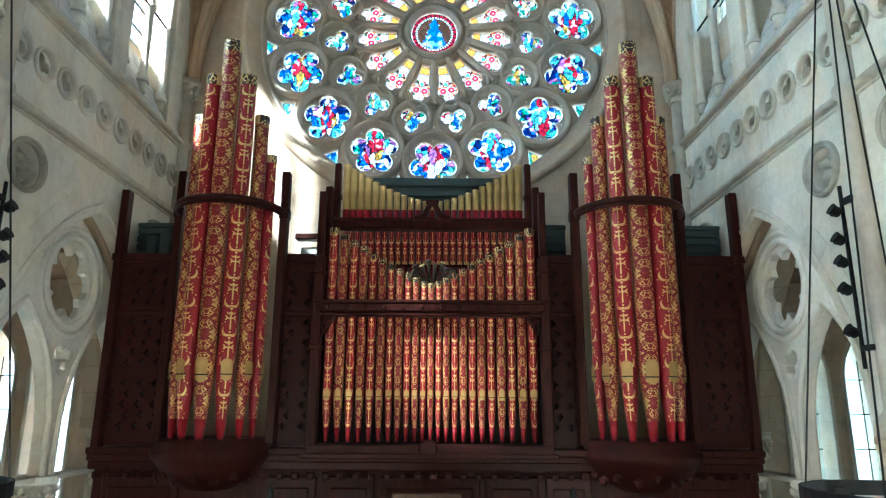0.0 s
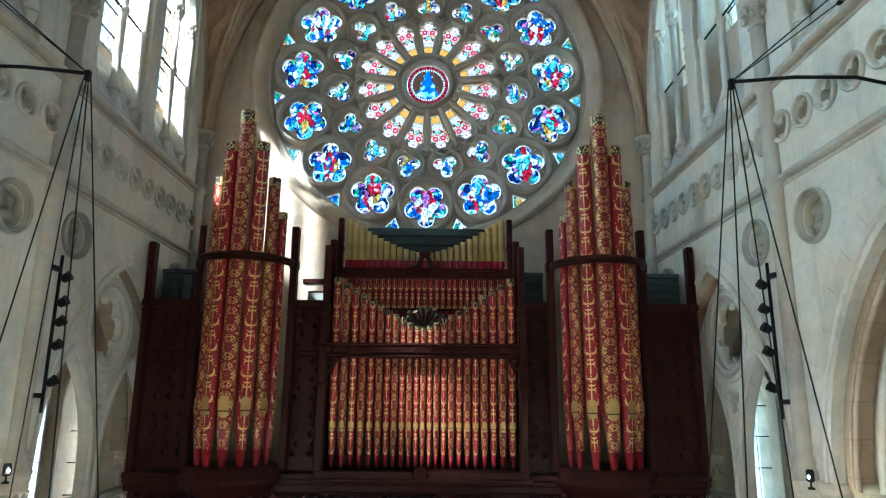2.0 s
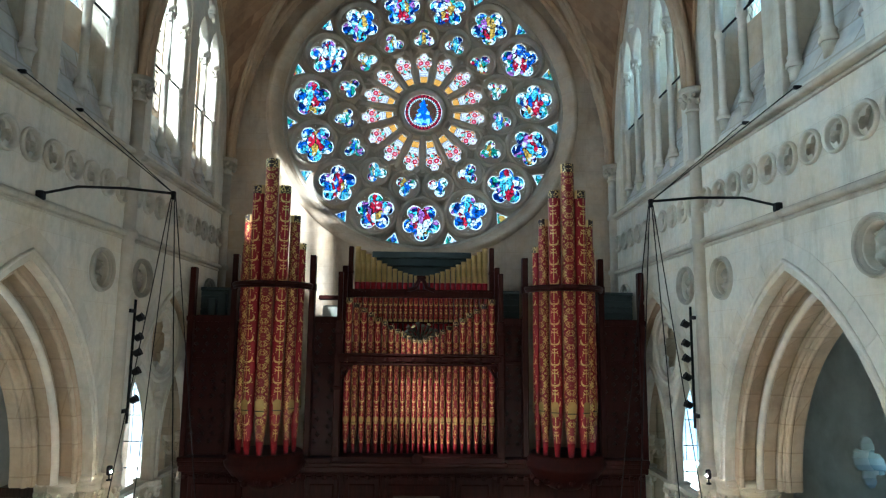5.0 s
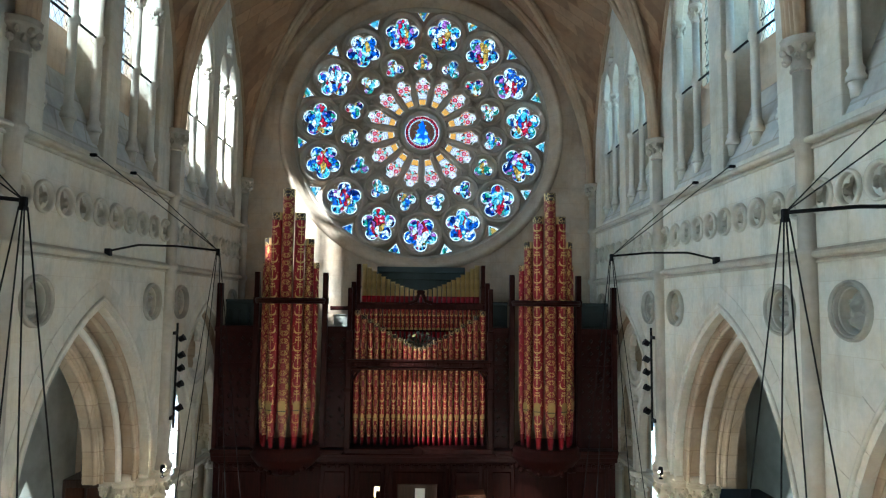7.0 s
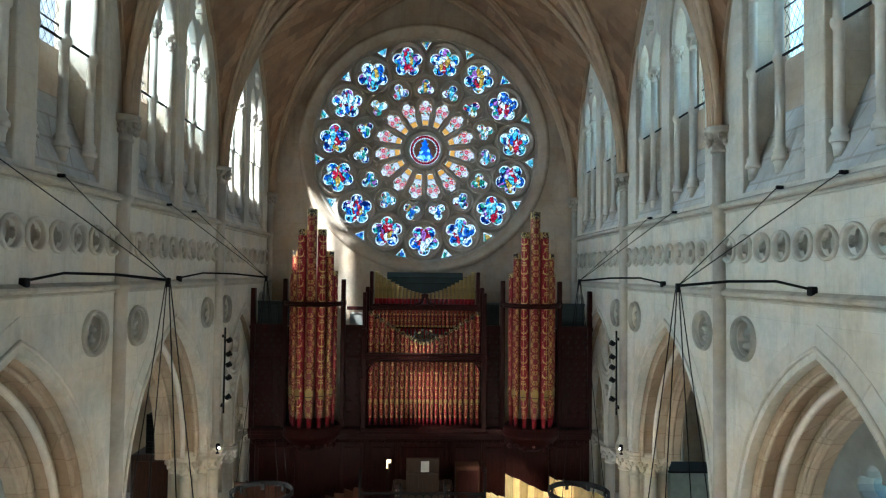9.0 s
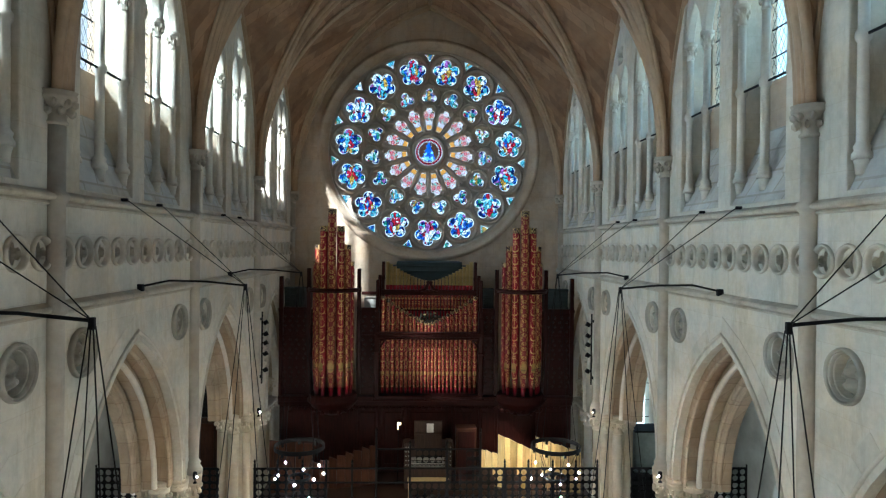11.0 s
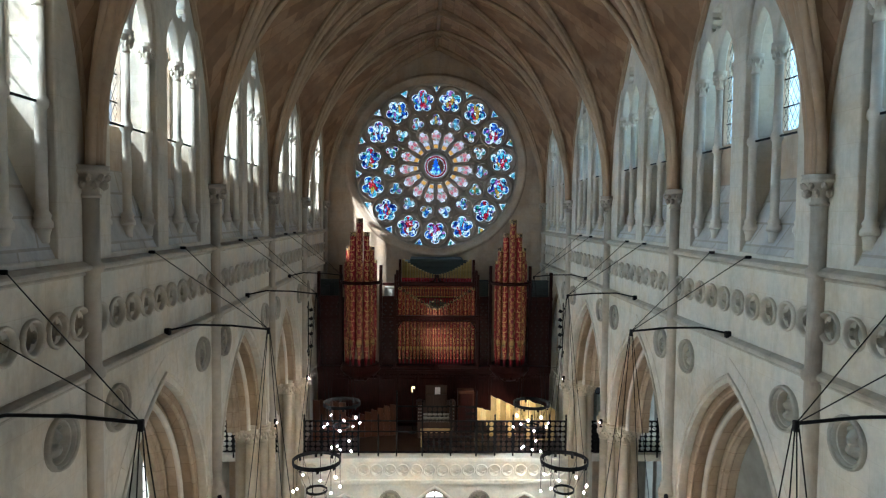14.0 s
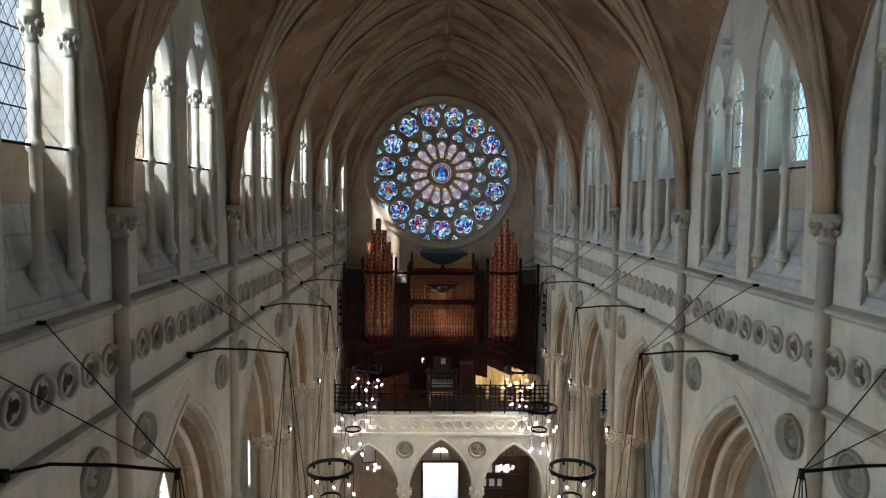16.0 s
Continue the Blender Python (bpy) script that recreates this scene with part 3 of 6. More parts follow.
def pol(r, t, side_=0.0):
    return (r * math.cos(t) - side_ * math.sin(t), r * math.sin(t) + side_ * math.cos(t))


def bar_ring(r, w, top, cx=0.0, cy=0.0, n=36, foot=REC + 0.02):
    """A moulded tracery ring: hollow chamfers up to a rounded nose."""
    bm = bmesh.new()
    rows = [[bm.verts.new((cx + q * math.cos(2 * math.pi * i / n), cy + q * math.sin(2 * math.pi * i / n), z)) for i in range(n)]
            for q, z in ((r - w, foot), (r - w * 0.72, foot * 0.35), (r - w * 0.36, top + 0.014), (r, top), (r + w * 0.36, top + 0.014), (r + w * 0.72, foot * 0.35), (r + w, foot))]
    for a, b in zip(rows, rows[1:]):
        for i in range(n):
            bm.faces.new((a[i], a[(i + 1) % n], b[(i + 1) % n], b[i])).smooth = True
    return bm


for k in range(15):
    a = math.pi / 2 + k * step
    d = a + step / 2
    petal = [pol(q, a, p) for p, q in ((-0.085, 0.80), (0.085, 0.80), (0.135, 1.18), (0.20, 1.28), (0.222, 1.38), (0.18, 1.475), (0.115, 1.50),
                                       (0.095, 1.575), (0.0, 1.645), (-0.095, 1.575), (-0.115, 1.50), (-0.18, 1.475), (-0.222, 1.38), (-0.20, 1.28), (-0.135, 1.18))]
    holes.append(petal)
    panes.append(("petal", pol(1.25, a), petal, a - math.pi / 2))
    tre = foil(*pol(2.035, a), 0.288, 3, 7, a)
    mid_holes.append(tre)
    panes.append(("trefoil", pol(2.04, a), tre, 0.0))
    up = -math.pi / 2 if k % 3 == 1 else math.pi / 2
    big = foil(*pol(2.93, d), 0.50, 5, 8, up)
    panes.append(("cinquefoil", pol(2.93, d), big, 0.0))
    panes.append(("spandrel", pol(3.48, a), [pol(3.27, a), pol(3.575, a, 0.20), pol(3.60, a), pol(3.575, a, -0.20)], 0.0))
    mid_holes.append([pol(1.76, d, -0.055), pol(1.76, d, 0.055), pol(1.90, d)])
    # the outer ring in fifteen stones, each round one large light, with sunk corners
    ring_ = [pol(2.35, a + step * i / 6) for i in range(6, -1, -1)]
    ring_ += [pol(2.47, a), pol(2.48, a, 0.09), pol(2.70, a), pol(3.27, a), pol(3.575, a, 0.20), pol(3.60, a)]
    ring_ += [pol(3.9, a + step * i / 6) for i in range(7)]
    ring_ += [pol(3.60, a + step), pol(3.575, a + step, -0.20), pol(3.27, a + step), pol(2.70, a + step), pol(2.48, a + step, -0.09), pol(2.47, a + step)]
    part("tracery_stone", plate(ring_, [big], 0.12, 0.012), ROSEST, rose, "", Matrix.Translation((0, 0, REC)))
    part("sunk_corner", plate([pol(2.40, a, -0.12), pol(2.40, a, 0.12), pol(2.78, a)], [], 0.03), ROSEST, rose, "", Matrix.Translation((0, 0, REC + 0.13)))
    part("sunk_corner", plate([pol(1.72, d, -0.09), pol(1.72, d, 0.09), pol(1.95, d)], [], 0.03), ROSEST, rose, "", Matrix.Translation((0, 0, REC + 0.13)))
    # moulded bars
    part("light_ring", bar_ring(0.592, 0.085, -0.085, *pol(2.93, d)), ROSEST, rose)
    part("trefoil_ring", bar_ring(0.385, 0.062, -0.06, *pol(2.05, a)), ROSEST, rose)
    part("spoke", tube([(*pol(r, d), z) for r, z in ((0.70, 0.0), (0.78, -0.01), (1.1, 0.0), (1.45, 0.01), (1.68, 0.02))], 0.062, 8), ROSEST, rose)
    part("petal_arch", tube([(*pol(z, a, x), 0.02) for x, z in arch(0.335, 1.30, 1.80, 7)], 0.045, 8), ROSEST, rose)
part("tracery", plate(circle(0, 0, 1.69, 60), holes, 0.12, 0.015), ROSEST, rose, "", Matrix.Translation((0, 0, REC)))
part("tracery", plate(circle(0, 0, 2.355, 90), [circle(0, 0, 1.68, 60), *mid_holes], 0.12, 0.008), ROSEST, rose, "", Matrix.Translation((0, 0, REC)))
for r, w, z in ((0.565, 0.07, -0.06), (0.70, 0.06, -0.04), (3.63, 0.09, -0.05)):
    part("ring", bar_ring(r, w, z, n=96), ROSEST, rose)
# stepped, hollow-moulded frame on the wall's face
prof = [(3.62, 0.0), (3.66, -0.10), (3.72, -0.14), (3.75, -0.26), (3.80, -0.28), (3.84, -0.36), (3.90, -0.38), (3.98, -0.33), (4.0, -0.26), (4.0, -0.2)]
bm = bmesh.new()
rows = [[bm.verts.new((r * math.cos(2 * math.pi * i / 96), r * math.sin(2 * math.pi * i / 96), z)) for i in range(96)] for r, z in prof]
for a, b in zip(rows, rows[1:]):
    for i in range(96):
        bm.faces.new((a[i], a[(i + 1) % 96], b[(i + 1) % 96], b[i])).smooth = True
part("frame", bm, WESTST, rose)


def pane(kind, centre, pts, material, inset, turn=0.0):
    """One leaded light with a pale border strip, set back in the tracery."""
    m = Matrix.Translation((*centre, REC + 0.06)) @ Matrix.Rotation(turn, 4, "Z")
    back = m.inverted()
    loc = [(back @ Vector((x, y, REC + 0.06))).to_2d() for x, y in pts]
    bm = bmesh.new()
    bm.faces.new([bm.verts.new((x * (1 - inset), y * (1 - inset), 0)) for x, y in loc])
    bmesh.ops.triangulate(bm, faces=bm.faces[:])
    ob = part(kind + "_pane", bm, material, rose, "", m)
    ob.visible_shadow = False
    if inset:
        bm = bmesh.new()
        o = [bm.verts.new((x * 1.03, y * 1.03, 0.001)) for x, y in loc]
        i = [bm.verts.new((x * (1 - inset), y * (1 - inset), 0.001)) for x, y in loc]
        for j in range(len(loc)):
            bm.faces.new((o[j], o[(j + 1) % len(loc)], i[(j + 1) % len(loc)], i[j]))
        e = part("border", bm, GLASS_EDGE, ob)
        e.visible_shadow = False
    return ob


for kind, c, pts, turn in panes:
    if kind == "cinquefoil":
        pane(kind, c, pts, GLASS_BIG, 0.05)
    elif kind == "trefoil":
        pane(kind, c, pts, GLASS_TRE, 0.05)
    elif kind == "petal":
        pane(kind, c, pts, GLASS_PET, 0.035, turn)
    else:
        pane(kind, c, pts, GLASS_TRE, 0.14)
pane("centre", (0, 0), circle(0, 0, 0.49, 40), GLASS_MID, 0.03)
# pearls round every large light
bm = bmesh.new()
for k in range(15):
    d = math.pi / 2 + (k + 0.5) * 2 * math.pi / 15
    b0 = -math.pi / 2 if k % 3 == 1 else math.pi / 2
    for j in range(5):
        x, y = pol(2.93, d)
        b = b0 + (j + 0.5) * 2 * math.pi / 5
        x, y = x + 0.455 * math.cos(b), y + 0.455 * math.sin(b)
        bm.faces.new([bm.verts.new((x + p, y + q, REC - 0.004)) for p, q in circle(0, 0, 0.017, 8)])
pearls = part("pearl_lights", bm, PAPER, rose)

# ---------------------------------------------------------------- side walls
def arcade_slab(half, apex, depth, bevel, holes=(), first=None):
    """All the bays of one arch order as a slab: straight head, arches cut from below."""
    lo = SPRING
    pts = [(END, 15.6), (BACK, 15.6), (BACK, lo)]
    for c in reversed(MIDS):
        pts += arch(half, lo, apex, 14, c) if first is None or c < MIDS[0] else arch(*first, 14, c)
    pts += [(END, lo)]
    return plate(pts, holes, depth, bevel)


sunk = [circle(c + (j - 4.5) * B / 10, 14.87, 0.17, 20) for c in MIDS for j in range(10)]
sunk += [circle(y + s * 0.71, 13.52, 0.252, 28) for y in LINES for s in (-1, 1) if BACK < y + s * 0.71 < END - 0.4]
LAST = (1.98, SPRING, APEX - 0.04)
slabs = [(arcade_slab(2.02, APEX, 0.16, 0.02, sunk), 0.0), (arcade_slab(1.93, APEX - 0.11, 0.28, 0.03, (), LAST), 0.163), (arcade_slab(1.76, APEX - 0.32, 0.22, 0.03, (), LAST), 0.446), (arcade_slab(1.58, APEX - 0.55, 0.30, 0.04, (), LAST), 0.67)]

W_HALF, W_SILL, W_SPR, W_APEX = 0.80, 15.72, 18.95, 20.75
WINS = [c + s * 1.02 for c in MIDS for s in (-1, 1)]
wall_holes = []
for c in WINS:
    wall_holes.append([(c - W_HALF, W_SILL), *[(p, q) for p, q in arch(W_HALF, W_SPR, W_APEX, 9, c)], (c + W_HALF, W_SILL)])
upper = plate([(END, 15.6), (BACK, 15.6), (BACK, 24.4), (END, 24.4)], wall_holes, 0.72, 0.02)


S_HALF, S_LOW, S_SPR, S_APEX = 0.76, 17.62, 19.35, 20.5   # the wide light behind each south arcade
LAST_LOW = 17.05                      # those of the last bay reach lower


def glazing(side):
    hs = []
    for c in WINS:
        if side < 0:
            lo = LAST_LOW if c > MIDS[0] - 2 else S_LOW
            hs.append([(c - S_HALF, lo), *arch(S_HALF, S_SPR, S_APEX, 8, c), (c + S_HALF, lo)])
            continue
        for s in (-1, 1):
            hs.append([(c + s * 0.38 - 0.33, 17.70), *arch(0.33, 19.3, 20.0, 6, c + s * 0.38), (c + s * 0.38 + 0.33, 17.70)])
    return plate([(END, 15.6), (BACK, 15.6), (BACK, 24.4), (END, 24.4)], hs, 0.14)


tracery_outline = [(-W_HALF - 0.03, W_SPR)] + [(x, z) for x, z in arch(W_HALF + 0.03, W_SPR, W_APEX + 0.04, 10)][1:-1] + [(W_HALF + 0.03, W_SPR), (0.70, W_SPR)]
tracery_outline += list(reversed(arch(0.315, W_SPR, 19.62, 8, 0.385))) + list(reversed(arch(0.315, W_SPR, 19.62, 8, -0.385)))
head = plate(tracery_outline, [foil(0, 19.95, 0.27, 4, 6, math.pi / 4)], 0.17, 0.03)
sill_bm = bmesh.new()
v = [sill_bm.verts.new(p) for p in ((-W_HALF, 15.66, 0.0), (W_HALF, 15.66, 0.0), (W_HALF, 17.25, 0.70), (-W_HALF, 17.25, 0.70),
                                    (-W_HALF, 15.62, 0.0), (W_HALF, 15.62, 0.0), (W_HALF, 15.62, 0.70), (-W_HALF, 15.62, 0.70))]
for f in ((0, 1, 2, 3), (4, 7, 6, 5), (0, 4, 5, 1), (2, 6, 7, 3), (1, 5, 6, 2), (0, 3, 7, 4)):
    sill_bm.faces.new([v[i] for i in f])
bmesh.ops.recalc_face_normals(sill_bm, faces=sill_bm.faces[:])
sill_me = bpy.data.meshes.new("sill")
sill_bm.to_mesh(sill_me)
sill_bm.free()


def mesh_of(bm, material, name="m"):
    me = bpy.data.meshes.new(name)
    bm.to_mesh(me)
    bm.free()
    me.materials.append(material)
    return me


def capital(r0, r1, z0, z1, n=14, leaves=8):
    """Foliate capital: a bell with curled leaves under a moulded abacus."""
    h = z1 - z0
    bm = lathe([(r0 * 1.0, z0 - 0.03), (r0 * 1.22, z0 - 0.02), (r0 * 1.22, z0 + 0.01), (r0, z0 + 0.03), (r0 * 1.05, z0 + h * 0.4), (r1 * 0.82, z0 + h * 0.68),
                (r1 * 0.86, z0 + h * 0.7), (r1, z0 + h * 0.76), (r1, z0 + h * 0.86), (r1 * 0.94, z0 + h * 0.9), (r1 * 1.04, z1)], n)
    for k in range(leaves):
        for lev, zz in ((0, 0.34), (0.5, 0.6)):
            a = 2 * math.pi * (k + lev) / leaves
            rr = r0 + (r1 - r0) * (0.35 + zz * 0.55)
            t = bmesh.new()
            bmesh.ops.create_icosphere(t, subdivisions=1, radius=1.0, matrix=Matrix.Translation((rr * math.cos(a), rr * math.sin(a), z0 + h * zz)) @ Matrix.Rotation(a, 4, "Z") @ Matrix.Diagonal((r1 * 0.26, r1 * 0.17, h * 0.17, 1)))
            add(bm, t)
    return bm


col_me = mesh_of(add(lathe([(0.115, 16.08), (0.115, 16.14), (0.085, 16.19), (0.10, 16.23), (0.066, 16.28), (0.064, 17.46), (0.088, 17.49), (0.095, 17.54), (0.088, 17.59),
                            (0.064, 17.62), (0.06, 18.66)], 12), capital(0.06, 0.125, 18.66, 18.96, 10, 6)), CARVED, "colonnette")
foot_me = mesh_of(lathe([(0.07, 15.9), (0.075, 16.0), (0.10, 16.09)], 12), CARVED, "plinth")
def lead_net(w, z0, spring, apex, pitch):
    """Diamond leads across one pointed light, with stouter cross bars."""
    bm = bmesh.new()
    h = apex - spring
    R = (h * h + w * w) / (2 * w)

    def top(x):
        return spring + math.sqrt(max(0.0, R * R - (abs(x) + R - w) ** 2))

    for sgn in (1, -1):
        c0 = z0 - 2 * w * 1.55
        while c0 < apex:
            run = [(x, c0 + (x * sgn + w) * 1.55) for x in (-w + 2 * w * i / 40 for i in range(41))]
            run = [(x, z) for x, z in run if z0 <= z <= top(x)]
            if len(run) > 1:
                add(bm, tube([(*run[0], 0), (*run[-1], 0)], 0.0045, 4))
            c0 += pitch * 1.55
    zz = z0 + 0.4
    while zz < spring:
        box(bm, -w, zz - 0.008, -0.012, w, zz + 0.008, 0.012)
        zz += 0.45
    return mesh_of(bm, IRON, "leading")


def light_pane(w, z0, spring, apex, material):
    bm = bmesh.new()
    bm.faces.new([bm.verts.new((x, z, 0)) for x, z in [(-w, z0), *arch(w, spring, apex, 8), (w, z0)]])
    bm.normal_update()
    return mesh_of(bm, material, "pane")


lead_me = {0: lead_net(S_HALF, LAST_LOW, S_SPR, S_APEX, 0.21), -1: lead_net(S_HALF, S_LOW, S_SPR, S_APEX, 0.155), 1: lead_net(0.33, 17.70, 19.3, 20.0, 0.135)}
pn = {0: light_pane(S_HALF + 0.01, LAST_LOW - 0.01, S_SPR, S_APEX + 0.01, CLEAR_S), -1: light_pane(S_HALF + 0.01, S_LOW - 0.01, S_SPR, S_APEX + 0.01, CLEAR_S), 1: light_pane(0.335, 17.69, 19.3, 20.01, CLEAR_N)}

bars_me = mesh_of(boxes((-0.8, 17.525, -0.012, 0.8, 17.555, 0.012)), IRON, "saddle_bar")
shaft_r = 0.115

# engaged wall shaft: from the pier's capital to the vault's springing
wallshaft_me = mesh_of(add(lathe([(0.20, 10.42), (0.20, 10.5), (0.15, 10.58), (0.17, 10.63), (shaft_r, 10.7), (shaft_r, STR1 - 0.09), (0.15, STR1 - 0.06), (0.165, STR1), (0.15, STR1 + 0.05),
                                  (shaft_r, STR1 + 0.08), (shaft_r, STR2 - 0.09), (0.15, STR2 - 0.05), (0.165, STR2 + 0.02), (shaft_r, STR2 + 0.07), (shaft_r, 16.45)], 16),
                           capital(shaft_r, 0.235, 16.48, 16.86, 16, 8)), SHAFTST, "wall_shaft")
n = 28
bm = bmesh.new()
rows = [[bm.verts.new((r * math.cos(2 * math.pi * i / n), r * math.sin(2 * math.pi * i / n), z)) for i in range(n)] for r, z in [(0.215, 0.01), (0.222, -0.02), (0.212, -0.045), (0.19, -0.048), (0.172, -0.02), (0.165, 0.10)]]
for a, b in zip(rows, rows[1:]):
    for i in range(n):
        bm.faces.new((a[i], a[(i + 1) % n], b[(i + 1) % n], b[i])).smooth = True
ringmould = bpy.data.meshes.new("roundel")
bm.to_mesh(ringmould)
bm.free()
bm = bmesh.new()
bm.from_mesh(ringmould)
tp = plate(circle(0, 0, 0.168, 24), [foil(0, 0, 0.160, 3, 6, math.pi / 2 + 0.5)], 0.05, 0.008)
tp.transform(Matrix.Translation((0, 0, 0.025)))
bm.from_mesh(tp)
bm.faces.new([bm.verts.new((x, y, 0.15)) for x, y in circle(0, 0, 0.18, 20)])
roundel_me = mesh_of(bm, FRIEZEST, "roundel")


def relief(seed, r):
    """A carved roundel in one skin: stepped ring, sunk field, a weathered form swelling out of it."""
    rnd = random.Random(seed)
    lumps = [(0, 0.16, 0.22, 0.27, 0.9), (0, -0.34, 0.46, 0.26, 0.8), (0, -0.1, 0.17, 0.22, 0.7), (0.02, 0.36, 0.27, 0.14, 0.6), (-0.27, 0.08, 0.10, 0.26, 0.5), (0.27, 0.08, 0.10, 0.26, 0.5)]
    lumps += [(rnd.uniform(-0.45, 0.45), rnd.uniform(-0.5, 0.45), rnd.uniform(0.05, 0.12), rnd.uniform(0.08, 0.2), rnd.uniform(0.25, 0.6)) for _ in range(11)]

    def height(x, y):
        top = 0.0
        for cx, cy, sx, sy, h in lumps:
            d = ((x - cx) / sx) ** 2 + ((y - cy) / sy) ** 2
            if d < 1:
                top = max(top, h * math.sqrt(1 - d))
        return top + 0.12 * noise.noise(Vector((x * 7, y * 7, seed)))

    bm = bmesh.new()
    n = 56
    rows = [[bm.verts.new((q * r * math.cos(2 * math.pi * i / n), q * r * math.sin(2 * math.pi * i / n), z)) for i in range(n)]
            for q, z in [(1.0, 0.01), (1.0, -0.03), (0.94, -0.07), (0.885, -0.03), (0.87, 0.02), (0.85, -0.04), (0.80, -0.03), (0.76, 0.02), (0.75, 0.145)]]
    for ring in range(18, 0, -1):
        q = 0.745 * ring / 18.3
        rows.append([bm.verts.new((q * r * math.cos(t), q * r * math.sin(t), 0.15 - 0.55 * r * height(q * math.cos(t), q * math.sin(t)))) for t in (2 * math.pi * i / n for i in range(n))])
    for a, b in zip(rows, rows[1:]):
        for i in range(n):
            bm.faces.new((a[i], a[(i + 1) % n], b[(i + 1) % n], b[i])).smooth = True
    bm.faces.new(rows[-1])
    return bm


relief_me = [mesh_of(relief(s, 0.34), RELIEF, "carved_roundel") for s in range(6)]

win_no = 1
for side, nm in SIDES:
    w = new("wall_" + nm, None)
    tagged(w, "cream limestone arcade and clerestory wall of the nave", "", "", "structure")
    for i, (me, off) in enumerate(slabs):
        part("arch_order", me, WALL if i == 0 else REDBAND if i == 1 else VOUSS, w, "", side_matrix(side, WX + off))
    part("clerestory_wall", upper, WALL, w, "", side_matrix(side, WX + 0.003))
    IN = 0.16                         # depth by which the glazing is brought in
    part("outer_wall", glazing(side), WESTST, w, "", side_matrix(side, WX + 0.725 - IN))
    # string courses
    for z, d in ((STR1, 0.10), (STR2, 0.13)):
        pr = [(-0.02, z - 0.11), (d * 0.22, z - 0.105), (d * 0.30, z - 0.085), (d * 0.22, z - 0.065), (d * 0.16, z - 0.05), (d * 0.72, z - 0.045), (d * 0.92, z - 0.03), (d, z - 0.005), (d * 0.9, z + 0.025), (d * 0.3, z + 0.06), (-0.02, z + 0.085)]
        bm = bmesh.new()
        a = [bm.verts.new((side * (WX - p), END - 0.01, q)) for p, q in pr]
        b = [bm.verts.new((side * (WX - p), BACK, q)) for p, q in pr]
        for j in range(len(pr) - 1):
            bm.faces.new((a[j], a[j + 1], b[j + 1], b[j]))
        bmesh.ops.recalc_face_normals(bm, faces=bm.faces[:])
        structure("trim_string_course", bm, STRINGST, "moulded stone string course along the wall")
    # frieze of sunk trefoils
    fr = tagged(new("frieze_" + nm), "band of sunk trefoil roundels between string courses", "", "", "structure")
    for c in MIDS:
        for j in range(10):
            part("roundel", roundel_me, None, fr, "", side_matrix(side, WX - 0.006, c + (j - 4.5) * B / 10) @ Matrix.Translation((0, 14.87, 0)))
    # engaged shafts and carved heads either side
    for k, y in enumerate(LINES):
        ob = part("wall_shaft", wallshaft_me, None, None, "", Matrix.Translation((side * (WX - 0.04), y, 0)))
        tagged(ob, "slender stone wall shaft with foliate capital", "column", "wall shafts", "structure")
        for s in (-1, 1):
            yy = y + s * 0.71
            if yy > END - 0.4 or yy < BACK:
                continue
            ob = part("carved_roundel", relief_me[(k * 2 + (s > 0) + (side > 0) * 3) % 6], None, None, "", side_matrix(side, WX - 0.008, yy) @ Matrix.Translation((0, 13.52, 0)))
            tagged(ob, "round limestone medallion carved with a worn bust", "roundel", "carved roundels")
    # clerestory windows
    for c in WINS:
        win = tagged(new(f"window_{win_no + 1}"), "two-light clerestory window behind slender stone colonnettes", "", "", "structure")
        win.matrix_basis = Matrix.Translation((0, c, 0))
        win_no += 1
        part("tracery", head, CARVED, win, "", side_matrix(side, WX + 0.05))
        part("sill", sill_me, SILL, win, "sloping grey weathered sill", side_matrix(side, WX + 0.008))
        for o in (-0.735, 0.0, 0.735):
            part("colonnette", col_me, None, win, "", Matrix.Translation((side * (WX + 0.14), o, 0)))
            part("plinth", foot_me, None, win, "", Matrix.Translation((side * (WX + 0.14), o, 0)))
        part("saddle_bar", bars_me, None, win, "black iron saddle bar", side_matrix(side, WX + 0.14))
        kind = 0 if side < 0 and c > MIDS[0] - 2 else side
        for o in (0.0,) if side < 0 else (-0.38, 0.38):
            p_ = part("pane", pn[kind], None, win, "", side_matrix(side, WX + 0.80 - IN, o))
            p_.visible_shadow = kind < 0
            part("leading", lead_me[kind], None, win, "diamond lead lattice", side_matrix(side, WX + 0.785 - IN, o))

# voussoirs of the outer arch order, one by one
def voussoir(half, apex, r_in, r_out, a0, a1):
    h = apex - SPRING
    R = (h * h + half * half) / (2 * half)
    cx = half - R
    bm = bmesh.new()
    loops = []
    for zz in (-0.006, 0.1):
        lp = []
        for q, rr in ((a0, r_in), (a1, r_in), (a1 if a1 < top_ - 0.02 else math.acos((R - half) / (R + r_out)), r_out), (a0, r_out)):
            lp.append(bm.verts.new((cx + (R + rr) * math.cos(q), SPRING + (R + rr) * math.sin(q), zz)))
        loops.append(lp)
    a, b = loops
    bm.faces.new(a)
    bm.faces.new(list(reversed(b)))
    for j in range(4):
        bm.faces.new((a[j], b[j], b[(j + 1) % 4], a[(j + 1) % 4]))
    bmesh.ops.recalc_face_normals(bm, faces=bm.faces[:])
    return mesh_of(bm, FACEST, "voussoir")


